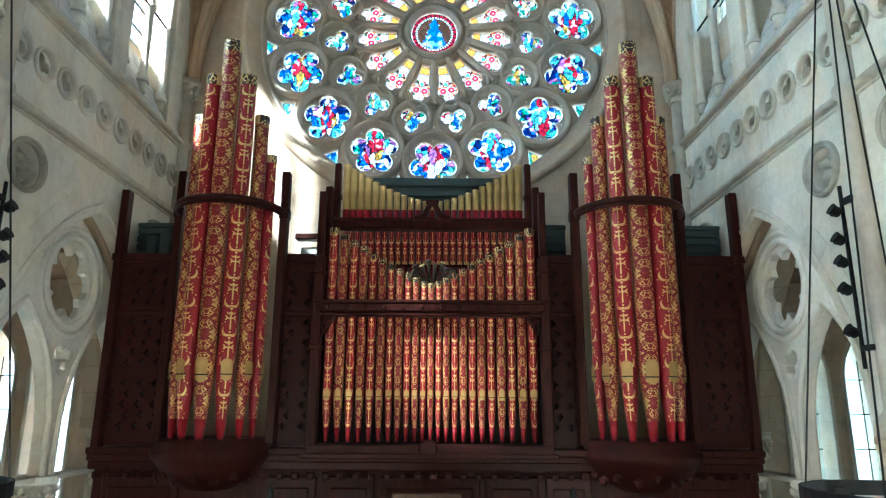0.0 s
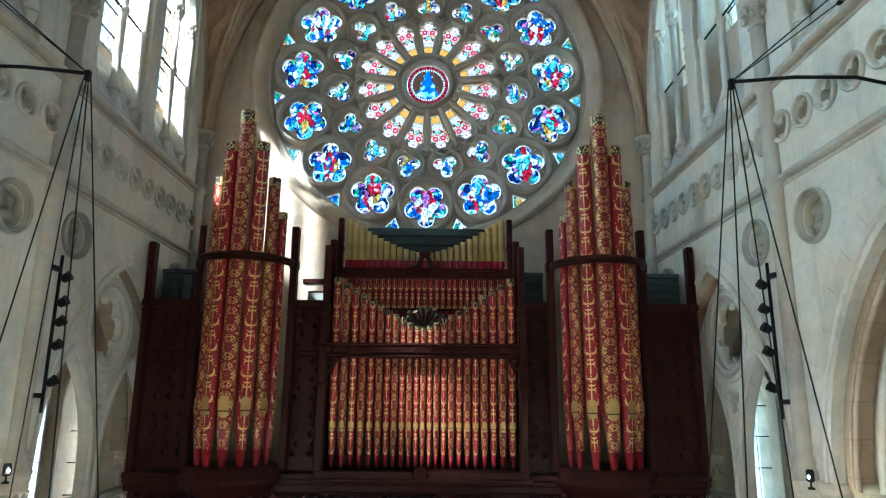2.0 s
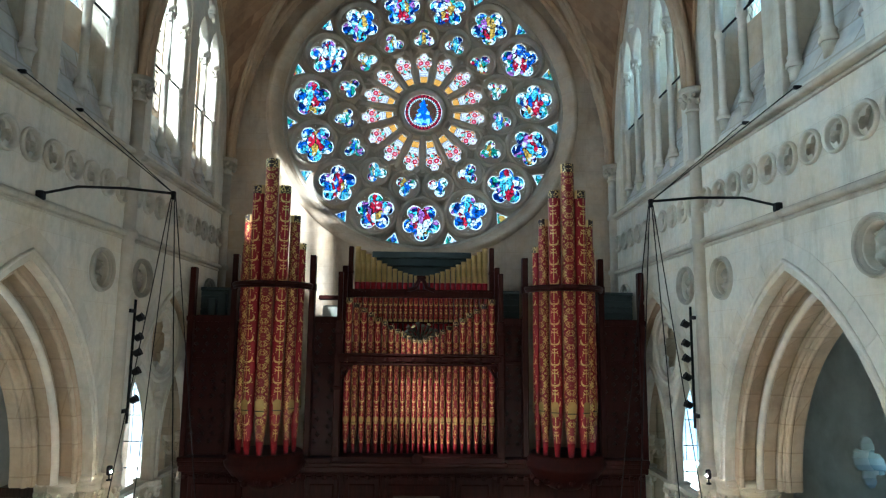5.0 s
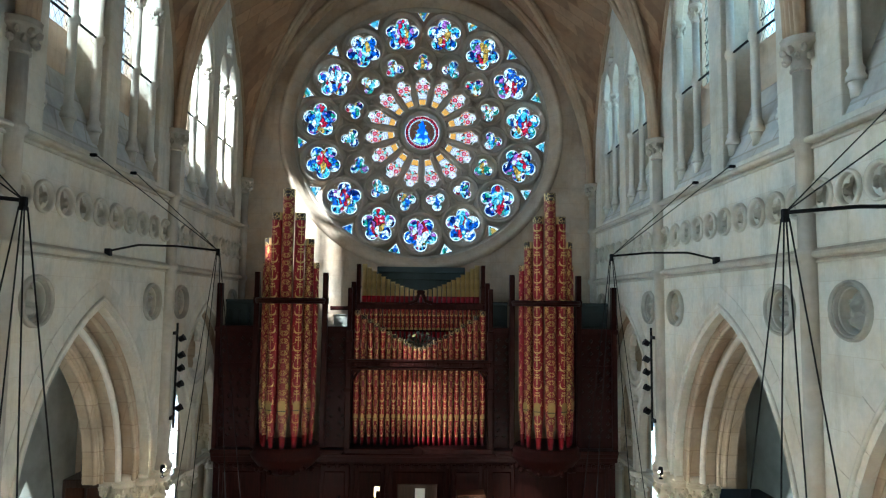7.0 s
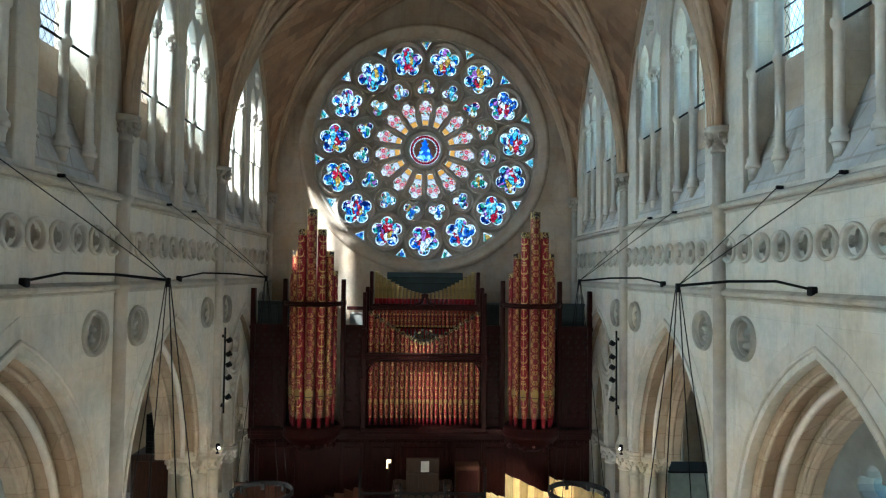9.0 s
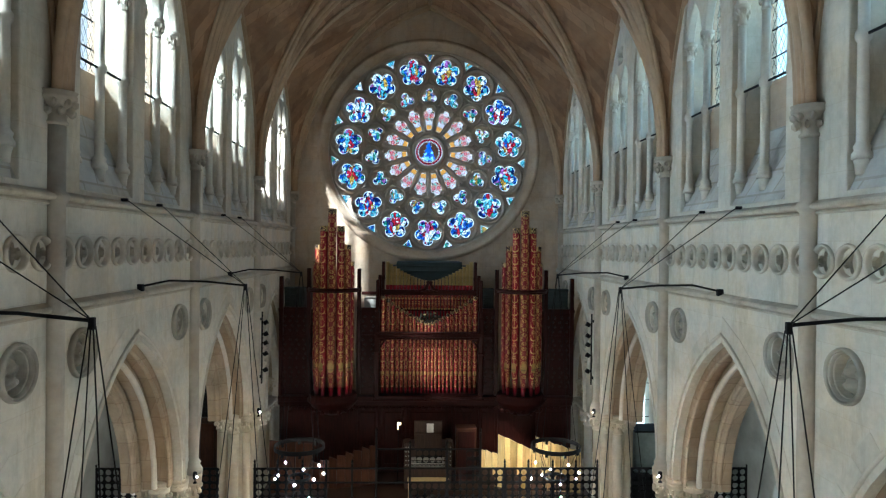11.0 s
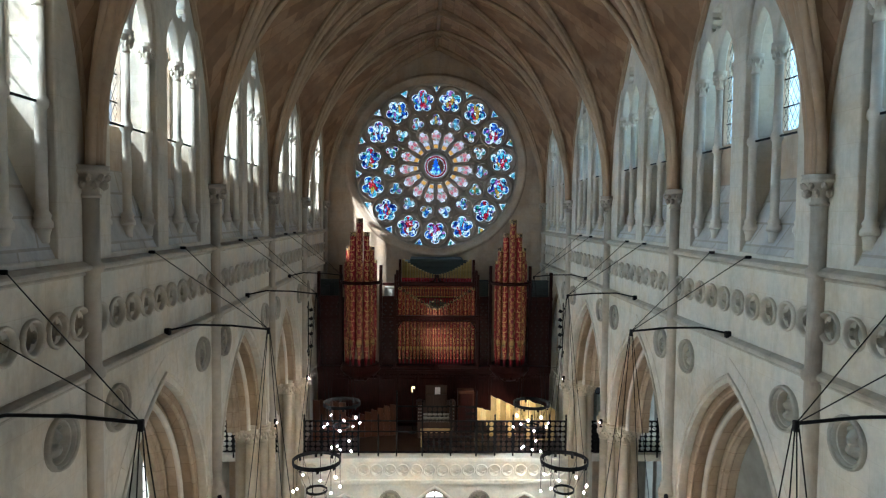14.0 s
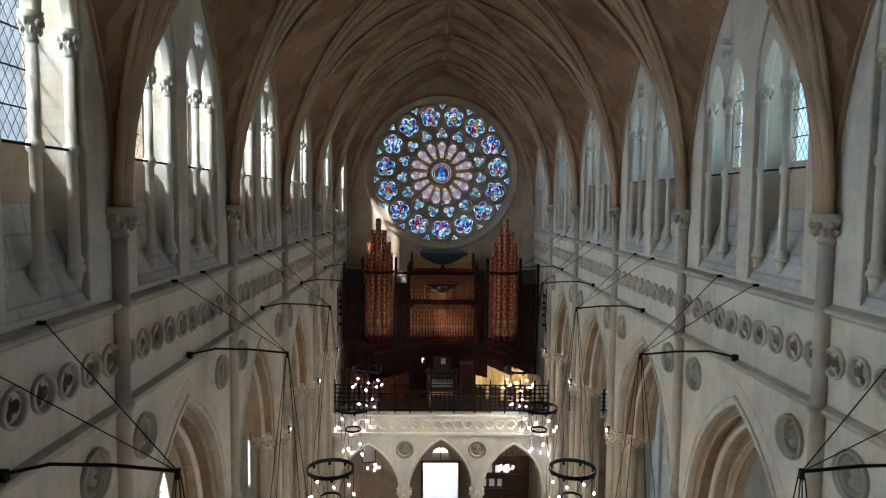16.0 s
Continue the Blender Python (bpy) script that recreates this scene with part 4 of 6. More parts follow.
h_ = APEX - SPRING
R_ = (h_ * h_ + 2.02 * 2.02) / (2 * 2.02)
top_ = math.acos((R_ - 2.02) / (R_ + 0.0))
NV = 9
vs = [voussoir(2.02, APEX, 0.0, 0.40, top_ * k / NV + 0.0008, top_ * (k + 1) / NV - 0.0008) for k in range(NV)]
roll_arcs = []
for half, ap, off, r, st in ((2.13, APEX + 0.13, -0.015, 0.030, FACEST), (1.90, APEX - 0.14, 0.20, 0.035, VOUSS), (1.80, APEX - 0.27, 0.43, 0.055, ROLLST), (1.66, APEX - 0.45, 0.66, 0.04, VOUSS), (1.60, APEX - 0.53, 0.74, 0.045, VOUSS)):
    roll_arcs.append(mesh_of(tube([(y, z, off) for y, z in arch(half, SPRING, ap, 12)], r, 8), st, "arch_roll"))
for side, nm in SIDES:
    w = bpy.data.objects["wall_" + nm]
    for c in MIDS:
        for me in roll_arcs[:1] if c == MIDS[0] else roll_arcs:
            part("arch_roll", me, None, w, "", side_matrix(side, WX, c))
        if c > -20:
            for me in vs:
                part("voussoir", me, None, w, "", side_matrix(side, WX, c))
                m2 = side_matrix(side, WX, c) @ Matrix.Diagonal((-1, 1, 1, 1))
                part("voussoir", me, None, w, "", m2)

# arcade piers: clustered shafts, moulded capitals
def pier_mesh():
    """Clustered pier: a core, eight shafts, each with its own leafy capital and moulded abacus."""
    bm = lathe([(0.50, 0.0), (0.50, 0.5), (0.42, 0.6), (0.40, 9.9), (0.46, 10.1), (0.50, 10.28), (0.50, 10.40), (0.42, 10.44)], 20)
    for k in range(8):
        a = 2 * math.pi * k / 8
        r = 0.135 if k % 2 == 0 else 0.105
        m = Matrix.Translation((0.43 * math.cos(a), 0.43 * math.sin(a), 0))
        add(bm, lathe([(r + 0.06, 0.0), (r + 0.06, 0.5), (r + 0.02, 0.62), (r, 0.7), (r, 9.95)], 14), m)
        add(bm, capital(r, r + 0.075, 9.93, 10.30, 14, 7), m)
        add(bm, lathe([(r + 0.05, 10.27), (r + 0.09, 10.29), (r + 0.095, 10.33), (r + 0.07, 10.345), (r + 0.10, 10.365), (r + 0.10, 10.42), (r + 0.02, 10.45)], 8), m)
    return mesh_of(bm, PIERST, "pier")


pier_me = pier_mesh()
for side, nm in SIDES:
    for y in LINES:
        ob = part("pier", pier_me, None, None, "", Matrix.Translation((side * (WX + 0.42), y, 0)))
        tagged(ob, "clustered limestone pier with leafy capitals", "pier", "arcade piers", "structure")

# ---------------------------------------------------------------- vault
def pointed(t, half, rise, z0):
    """Point of a pointed arch's half, t from 0 at the springing to 1 at the crown: (inward, z)."""
    R = (rise * rise + half * half) / (2 * half)
    top = math.atan2(rise, R - half)
    a = top * t
    return half - (half - R + R * math.cos(a)), z0 + R * math.sin(a)


VZ, CROWN, XS = 16.84, 23.5, 4.68
NT = 16


def rib_t(side, y, apex=CROWN):
    return [Vector((side * (XS - d), y, z)) for d, z in (pointed(i / NT, XS, apex - VZ, VZ) for i in range(NT + 1))]


def rib_d(side, y, ym):
    out = []
    for i in range(NT + 1):
        d, z = pointed(i / NT, XS, CROWN - VZ, VZ)
        f = d / XS
        out.append(Vector((side * (XS - d), y + (ym - y) * f, z)))
    return out


def rib_w(side, y, ym):
    out = []
    for i in range(NT + 1):
        d, z = pointed(i / NT, B / 2, 21.7 - VZ, VZ)
        out.append(Vector((side * (WX + 0.02), y + (ym - y) * d / (B / 2), z)))
    return out


vault = bmesh.new()
uvl = vault.loops.layers.uv.new("UVMap")


def web(p, q, flip):
    """A ruled web between two ribs, in level courses."""
    nu = 8
    grid = [[a.lerp(b, j / nu) + Vector((0, 0, 0.05 * math.sin(math.pi * j / nu))) for j in range(nu + 1)] for a, b in zip(p, q)]
    vv = [[vault.verts.new(c) for c in row] for row in grid]
    run = 0.0
    for i in range(len(grid) - 1):
        step = (grid[i + 1][nu // 2] - grid[i][nu // 2]).length
        wid = (grid[i][nu] - grid[i][0]).length, (grid[i + 1][nu] - grid[i + 1][0]).length
        for j in range(nu):
            f = vault.faces.new((vv[i][j], vv[i][j + 1], vv[i + 1][j + 1], vv[i + 1][j]))
            f.smooth = True
            for lp, (a, b) in zip(f.loops, ((0, j), (0, j + 1), (1, j + 1), (1, j))):
                lp[uvl].uv = (wid[a] * (b / nu - 0.5) + 7.3 * flip, run + step * a)
        run += step


ribs = []
for side in (-1, 1):
    for k in range(NB):
        ya, yb, ym = LINES[k], LINES[k + 1], MIDS[k]
        for y in (ya, yb):
            web(rib_t(side, y), rib_d(side, y, ym), 1)
            web(rib_d(side, y, ym), rib_w(side, y, ym), 2)
            ribs.append((rib_d(side, y, ym), 0.10, "diagonal_rib"))
            ribs.append((rib_w(side, y, ym), 0.06, "wall_rib"))
    for y in LINES:
        ribs.append((rib_t(side, y), 0.15, "transverse_rib"))
    # strip from the last ribs to the end wall
    web([Vector((v.x, END + 0.05, v.z)) for v in rib_t(side, END)], rib_t(side, LINES[0]), 3)
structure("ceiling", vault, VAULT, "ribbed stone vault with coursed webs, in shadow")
for pts, r, nm in ribs:
    low = [p - Vector((0, 0, r * 0.5)) for p in pts]
    bm = tube(low, r * 0.62, 8)
    for s in (-1, 1):
        d = (pts[-1] - pts[0]).cross(Vector((0, 0, 1))).normalized()
        add(bm, tube([p + d * s * r * 0.85 - Vector((0, 0, r * 0.12)) for p in pts], r * 0.45, 6))
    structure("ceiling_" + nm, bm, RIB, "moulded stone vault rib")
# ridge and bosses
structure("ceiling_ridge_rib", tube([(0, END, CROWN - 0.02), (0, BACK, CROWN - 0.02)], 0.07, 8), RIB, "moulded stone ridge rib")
for ym in MIDS:
    ob = part("vault_boss", add(lathe([(0.05, CROWN - 0.26), (0.16, CROWN - 0.2), (0.21, CROWN - 0.12), (0.16, CROWN)], 14), capital(0.1, 0.2, CROWN - 0.28, CROWN - 0.1, 10, 7)), RIB, None, "", Matrix.Translation((0, ym, 0)))
    tagged(ob, "carved stone boss at the vault crossing", "boss", "vault bosses", "structure")
structure("ceiling_roof", boxes((-6.2, BACK - 1, 24.4, 6.2, END + 1, 24.7)), DARKWOOD, "dark roof boards over the vault")

# ---------------------------------------------------------------- aisles
aw = plate([(END, 0), (BACK, 0), (BACK, 13), (END, 13)],
           [h for c in MIDS for h in ([(c - 1.05, 3.4), *arch(0.42, 8.3, 9.3, 6, c - 0.63), (c - 0.21, 3.4)],
                                      [(c + 0.21, 3.4), *arch(0.42, 8.3, 9.3, 6, c + 0.63), (c + 1.05, 3.4)], foil(c, 10.2, 0.5, 4, 7))], 0.7, 0.04)
ap_bm = bmesh.new()
ap_bm.faces.new([ap_bm.verts.new((x, z, 0)) for x, z in [(-0.45, 3.38), *arch(0.45, 8.3, 9.33, 6), (0.45, 3.38)]])
ap_me = bpy.data.meshes.new("aisle_pane")
ap_bm.to_mesh(ap_me)
ap_bm.free()
oc_bm = bmesh.new()
oc_bm.faces.new([oc_bm.verts.new((x, z, 0)) for x, z in circle(0, 10.2, 0.52, 20)])
oc_me = bpy.data.meshes.new("oculus_pane")
oc_bm.to_mesh(oc_me)
oc_bm.free()
abars = bmesh.new()
for zz in (4.2, 5.0, 5.8, 6.6, 7.4, 8.2):
    box(abars, -0.43, zz - 0.012, -0.012, 0.43, zz + 0.012, 0.012)
box(abars, -0.008, 3.4, -0.01, 0.008, 9.1, 0.01)
abars_me = mesh_of(abars, IRON, "saddle_bar")
AX = 9.0
for side, nm in SIDES:
    part_ = part("wall_aisle_" + nm, aw, PLASTER, None, "", side_matrix(side, AX))
    tagged(part_, "plastered aisle wall with traceried windows", "", "", "structure")
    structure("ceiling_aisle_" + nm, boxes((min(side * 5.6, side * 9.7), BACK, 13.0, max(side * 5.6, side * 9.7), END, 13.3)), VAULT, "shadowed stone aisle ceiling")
    for c in MIDS:
        win_no += 1
        win = tagged(new(f"window_{win_no}"), "tall two-light aisle window with quatrefoil head", "", "", "structure")
        win.matrix_basis = Matrix.Translation((0, c, 0))
        for o in (-0.63, 0.63):
            p_ = part("pane", ap_me if side < 0 else ap_me.copy(), CLEAR_A if side < 0 else CLEAR_N, win, "", side_matrix(side, AX + 0.35, o))
            p_.visible_shadow = False
            part("saddle_bar", abars_me, None, win, "", side_matrix(side, AX + 0.33, o))
        p_ = part("oculus_pane", oc_me, CLEAR_N, win, "", side_matrix(side, AX + 0.35))
        p_.visible_shadow = False

# traceried screens filling the arches of the last bay
c = MIDS[0]
OZ = 12.42
out = [(-1.97, 9.75), *arch(1.97, SPRING, APEX - 0.05, 12), (1.97, 9.75)]
scr_holes = [circle(0, OZ, 0.60, 32), [(-1.86, 9.77), *arch(0.86, 10.3, 12.0, 8, -0.98), (-0.10, 9.77)], [(0.10, 9.77), *arch(0.86, 10.3, 12.0, 8, 0.98), (1.86, 9.77)], foil(0, 11.35, 0.2, 3, 5, -math.pi / 2)]
scr = plate([(x, z) for x, z in out], scr_holes, 0.22, 0.045)
cusp_me = plate(circle(0, OZ, 0.64, 32), [foil(0, OZ, 0.54, 6, 6)], 0.12, 0.03)
for side, nm in SIDES:
    t_ = tagged(new("arch_screen_" + nm), "stone tracery screen with cusped oculus inside the arch", "", "", "structure")
    t_.matrix_basis = Matrix.Translation((0, c, 0))
    part("tracery", scr, CARVED, t_, "", side_matrix(side, WX + 0.25))
    part("cusps", cusp_me, CARVED, t_, "", side_matrix(side, WX + 0.30))
    for r, th in ((0.64, 0.05), (0.76, 0.045)):
        part("roll", tube([(x, y, 0) for x, y in circle(0, OZ, r, 36)], th, 8, True), CARVED, t_, "", side_matrix(side, WX + 0.25))
    for o in (-0.98, 0.98):
        part("light_roll", tube([(y, z, 0) for y, z in [(o - 0.88, 9.8), *arch(0.88, 10.3, 12.04, 8, o), (o + 0.88, 9.8)]], 0.045, 8), CARVED, t_, "", side_matrix(side, WX + 0.25))
    for o in (-1.9, 0.0, 1.9):
        part("column", add(lathe([(0.2, 3.2), (0.2, 3.4), (0.14, 3.5), (0.13, 9.4)], 14), capital(0.13, 0.26, 9.38, 9.8, 14, 8)), CARVED, t_, "", Matrix.Translation((side * (WX + 0.36), o, 0)))

# west windows of the aisles
ew_bm = bmesh.new()
ew_bm.faces.new([ew_bm.verts.new((x, z, 0)) for x, z in [(-0.42, 6.38), *arch(0.42, 11.2, 12.13, 6), (0.42, 6.38)]])
ew_me = bpy.data.meshes.new("pane")
ew_bm.to_mesh(ew_me)
ew_bm.free()
ewb = bmesh.new()
for i in range(8):
    box(ewb, -0.41, 6.9 + i * 0.62, -0.012, 0.41, 6.92 + i * 0.62, 0.012)
for x in (-0.14, 0.14):
    box(ewb, x - 0.006, 6.4, -0.008, x + 0.006, 11.6, 0.008)
ewl = mesh_of(ewb, IRON, "saddle_bar")
for side, nm in SIDES:
    win_no += 1
    win = tagged(new(f"window_{win_no}"), "two-light west window of the aisle", "", "", "structure")
    for x in (6.78, 7.88):
        p_ = part("pane", ew_me.copy(), CLEAR_A if side < 0 else CLEAR_N, win, "", cross_matrix(END + 0.45, side * x))
        p_.visible_shadow = False
        part("saddle_bar", ewl, None, win, "", cross_matrix(END + 0.43, side * x))
        part("light_roll", tube([(u, v, 0) for u, v in [(-0.42, 6.4), *arch(0.42, 11.2, 12.13, 8), (0.42, 6.4)]], 0.04, 6), CARVED, win, "", cross_matrix(END, side * x))

# ---------------------------------------------------------------- gallery
GY, GZ = 6.6, 7.62
g_out = [(-5.25, 0), (5.25, 0), (5.25, 6.62), (-5.25, 6.62)]
garches = [[(c - h, 0.02), *arch(h, 3.9, a, 12, c), (c + h, 0.02)] for c, h, a in ((-3.25, 1.38, 6.08), (0.0, 1.42, 6.34), (3.27, 1.38, 6.12))]
tagged(part("wall_gallery_front", plate(g_out, garches + [circle(s * 1.62, 5.9, 0.30, 30) for s in (-1, 1)], 0.7, 0.03), PARAPET, None, "", cross_matrix(GY)), "pale stone gallery front on three pointed arches", "", "", "structure")
for c, h, a in ((-3.25, 1.44, 6.14), (0.0, 1.48, 6.40), (3.27, 1.44, 6.18)):
    structure("trim_arch_moulding", tube([(x, GY - 0.01, z) for x, z in arch(h, 3.9, a, 12, c)], 0.06, 8), PARAPET, "roll moulding round the gallery arch")
gp = tagged(new("gallery_parapet"), "pale stone parapet with a row of sunk roundels", "", "", "structure")
part("wall", plate([(-5.2, 6.66), (5.2, 6.66), (5.2, 7.56), (-5.2, 7.56)], [circle(-4.47 + i * 0.473, 7.08, 0.176, 20) for i in range(20)], 0.4, 0.02), PARAPET, gp, "", cross_matrix(GY - 0.12))
for z, d in ((6.68, 0.12), (7.50, 0.14)):
    part("cornice", boxes((-4.78, GY - 0.12 - d, z - 0.06, 4.78, GY - 0.10, z + 0.06), (-4.78, GY - 0.12 - d * 0.6, z - 0.11, 4.78, GY - 0.10, z - 0.06), bevel=0.02), PARAPET, gp)
cusped_me = roundel_me.copy()
cusped_me.materials.clear()
cusped_me.materials.append(PARAPET)
for i in range(20):
    part("roundel", cusped_me, None, gp, "", cross_matrix(GY - 0.128, -4.47 + i * 0.473, 7.08) @ Matrix.Scale(1.06, 4))
dn = bmesh.new()
for i in range(60):
    x = -4.7 + i * 0.159
    box(dn, x - 0.04, GY - 0.17, 6.52, x + 0.04, GY - 0.05, 6.60)
part("dentils", dn, PARAPET, gp)
structure("floor_gallery", boxes((-4.9, GY + 0.3, 7.35, 4.9, END, 7.6)), DARKWOOD, "dark boarded gallery floor")
for s in (-1, 1):
    ob = part("carved_roundel", mesh_of(relief(11 + s, 0.40), RELIEF), None, None, "", cross_matrix(GY - 0.012, s * 1.62, 5.9))
    tagged(ob, "round stone relief with standing worn figures", "roundel", "carved roundels")
for x in (-1.64, 1.65):
    ob = part("pier", add(lathe([(0.3, 0), (0.3, 0.4), (0.22, 0.5), (0.2, 3.6)], 16), capital(0.2, 0.34, 3.58, 3.98, 14, 8)), PARAPET, None, "", Matrix.Translation((x, GY + 0.3, 0)))
    tagged(ob, "round stone gallery pier with leafy capital", "pier", "gallery piers", "structure")

# rail on the gallery: iron posts and quatrefoil lattice panels
rail = thing("gallery_railing", None, "dark iron gallery railing with pierced lattice panels", "railing")
RY = GY - 0.02


def lattice(w, h, step=0.155):
    nx, nz = max(1, int(w / step)), max(1, int(h / step))
    hs = []
    for i in range(nx):
        for j in range(nz):
            hs.append(circle(w * (i + 0.5) / nx, h * (j + 0.5) / nz, min(w / nx, h / nz) * 0.462, 12))
    return plate([(0, 0), (w, 0), (w, h), (0, h)], hs, 0.02)


POSTS = [-4.72, -4.1, -3.42, -2.77, -2.06, -1.40, -0.47, 0.56, 1.48, 2.16, 2.82, 3.5, 4.15, 4.75]
for x in POSTS:
    tall = -1.5 < x < 1.6
    top = (9.85 if abs(x) > 1 else 9.5) if tall else 8.98
    part("post", boxes((x - 0.028, RY - 0.028, GZ - 0.10, x + 0.028, RY + 0.028, top), bevel=0.006), IRON, rail)
    part("finial", lathe([(0.012, top), (0.035, top + 0.04), (0.03, top + 0.08), (0.004, top + 0.13)], 8), IRON, rail, "", Matrix.Translation((x, RY, 0)))
for z, a, b in ((GZ + 0.09, -4.76, 4.78), (8.46, -4.76, 4.78), (8.85, -4.76, 4.78), (9.38, -1.4, 1.48)):
    part("rail", boxes((a, RY - 0.022, z - 0.022, b, RY + 0.022, z + 0.022), bevel=0.006), IRON, rail)
for i, (a, b) in enumerate(zip(POSTS, POSTS[1:])):
    for z, h, ok in ((GZ + 0.11, 0.72, i not in (3, 4, 5)), (8.48, 0.35, i not in (2, 3, 4, 5, 6))):
        if ok:
            part("lattice_panel", lattice(b - a - 0.05, h, 0.165), IRON, rail, "", cross_matrix(RY - 0.01, a + 0.025, z))
part("lattice_panel", lattice(0.36, 0.48, 0.165), IRON, rail, "", cross_matrix(RY - 0.01, 1.09, 8.88))
part("lattice_panel", lattice(0.72, 0.36, 0.165), IRON, rail, "", cross_matrix(RY - 0.01, -0.3, 9.0))

# ---------------------------------------------------------------- organ
CXO = 0.06
organ = thing("pipe_organ", None, "great pipe organ, mahogany case with stencilled red and gold pipes", "organ")


def wrap_uv(bm, z_scale=1.0):
    uv = bm.loops.layers.uv.new("UVMap")
    for f in bm.faces:
        c = f.calc_center_median()
        base = math.atan2(c.y, c.x) / (2 * math.pi)
        for lp in f.loops:
            a = math.atan2(lp.vert.co.y, lp.vert.co.x) / (2 * math.pi)
            while a - base > 0.5:
                a -= 1
            while base - a > 0.5:
                a += 1
            lp[uv].uv = (a, lp.vert.co.z)


def body_mesh(r, z0, z1, n=16):
    bm = bmesh.new()
    rings = [[bm.verts.new((q * math.cos(2 * math.pi * i / n + math.pi / n), q * math.sin(2 * math.pi * i / n + math.pi / n), z)) for i in range(n)] for q, z in ((r, z0), (r, z1))]
    for i in range(n):
        bm.faces.new((rings[0][i], rings[0][(i + 1) % n], rings[1][(i + 1) % n], rings[1][i])).smooth = True
    wrap_uv(bm)
    return bm


def organ_pipe(x, y, r, foot, mouth, top, gold, face=-math.pi / 2, motif_foot=True):
    """One flue pipe: stencilled body, crown band, gilded mouth, tapering foot."""
    m = Matrix.Translation((x, y, 0)) @ Matrix.Rotation(face + math.pi / 2, 4, "Z")
    paint = GOLD_STENCIL if gold else RED_STENCIL
    p = part("pipe", body_mesh(r, mouth, top), paint, organ, "gold pipe with red stencilled scrolls" if gold else "red pipe with gold stencilled scrolls", m)
    b = body_mesh(r * 1.03, top - min(0.17, r * 1.3), top + 0.012)
    part("crown_band", b, BAND, p)
    # shade inside the open pipe, as a near-black disc
    part("bore", lathe([(r * 0.9, top - 0.05), (r * 0.9, top - 0.04)], 14), SLOT, p)
    # foot
    n = 14
    bm = bmesh.new()
    prof = ((r, mouth), (r * 0.80, mouth - (mouth - foot) * 0.45), (r * 0.36, foot))
    rings = [[bm.verts.new((q * math.cos(2 * math.pi * i / n), q * math.sin(2 * math.pi * i / n), z)) for i in range(n)] for q, z in prof]
    for a, c in zip(rings, rings[1:]):
        for i in range(n):
            bm.faces.new((c[i], c[(i + 1) % n], a[(i + 1) % n], a[i])).smooth = True
    wrap_uv(bm)
    lower = part("foot", bm, paint, p)
    bm = bmesh.new()
    zc = foot + (mouth - foot) * 0.28
    rr = r * (0.36 + 0.44 * 0.28 / 0.55) * 1.03
    add(bm, lathe([(r * 0.375, foot - 0.01), (rr, zc)], 14))
    part("foot_tip", bm, REDP, p)
    # mouth: flattened leaf with upper lip and dark slot
    w, h = r * 0.64, r * 1.5
    bm = bmesh.new()
    lip = [(-w, -h * 0.45), (w, -h * 0.45), (w, h * 0.35)] + [(w * math.cos(t), h * 0.35 + w * 0.75 * math.sin(t)) for t in (0.5, 1.05, 1.57, 2.1, 2.65)] + [(-w, h * 0.35)]
    f1 = [bm.verts.new((a, -r * 1.03, mouth + c)) for a, c in lip]
    bm.faces.new(f1)
    low = [(-w, -h * 0.52), (w, -h * 0.52), (w * 0.8, -h * 0.85), (0, -h * 1.02), (-w * 0.8, -h * 0.85)]
    f2 = [bm.verts.new((a, -r * 1.025, mouth + c)) for a, c in low]
    bm.faces.new(f2)
    bmesh.ops.recalc_face_normals(bm, faces=bm.faces[:])
    part("mouth", bm, GOLD, p, "gilded mouth")
    part("mouth_slot", boxes((-w, -r * 1.03, mouth - h * 0.54, w, -r * 0.6, mouth - h * 0.44)), SLOT, p)
    return p


# towers
STEPS = ((0, 16.12), (1, 15.58), (2, 15.0), (3, 14.46))
for cx, sd in ((-3.0, -1), (3.04, 1)):
    for i in range(-3, 4):
        a = math.radians(-90 + i * 27)
        top = dict(STEPS)[abs(i)]
        r = (0.135, 0.122, 0.106, 0.092)[abs(i)]
        organ_pipe(cx + 0.57 * math.cos(a), 9.60 + 0.57 * math.sin(a), r, 10.28, 11.22, top, i % 2 == 0, a)
    # turned base, corbel and retaining hoop
    t_ = part("tower_base", lathe([(0.30, 9.60), (0.5, 9.72), (0.66, 9.84), (0.74, 9.95), (0.80, 10.02), (0.82, 10.10), (0.76, 10.15), (0.78, 10.22), (0.70, 10.28)], 28), CASE, organ, "turned mahogany tower base", Matrix.Translation((cx, 9.62, 0)))
    crest = bmesh.new()
    for j in range(9):
        a = math.radians(-180 + j * 22.5)
        t = bmesh.new()
        bmesh.ops.create_icosphere(t, subdivisions=1, radius=0.075, matrix=Matrix.Translation((0.66 * math.cos(a), 0.66 * math.sin(a), 9.80 - 0.05 * (j % 2))))
        add(crest, t)
    part("carved_foliage", crest, CASE, t_)
    hoop = [(cx + 0.79 * math.cos(math.radians(t)), 9.62 + 0.79 * math.sin(math.radians(t)), 13.6) for t in range(-180, 1, 10)]
    bm = tube(hoop, 0.045, 8)
    add(bm, tube([(x, y, z - 0.06) for x, y, z in hoop], 0.03, 6))
    part("pipe_hoop", bm, CASE, organ)
    for s in (-1, 1):
        x = cx + s * 0.80
        part("tower_post", boxes((x - 0.06, 9.56, 10.2, x + 0.06, 9.72, 14.25), (x - 0.075, 9.55, 13.5, x + 0.075, 9.73, 13.66), bevel=0.01), CASE, organ)

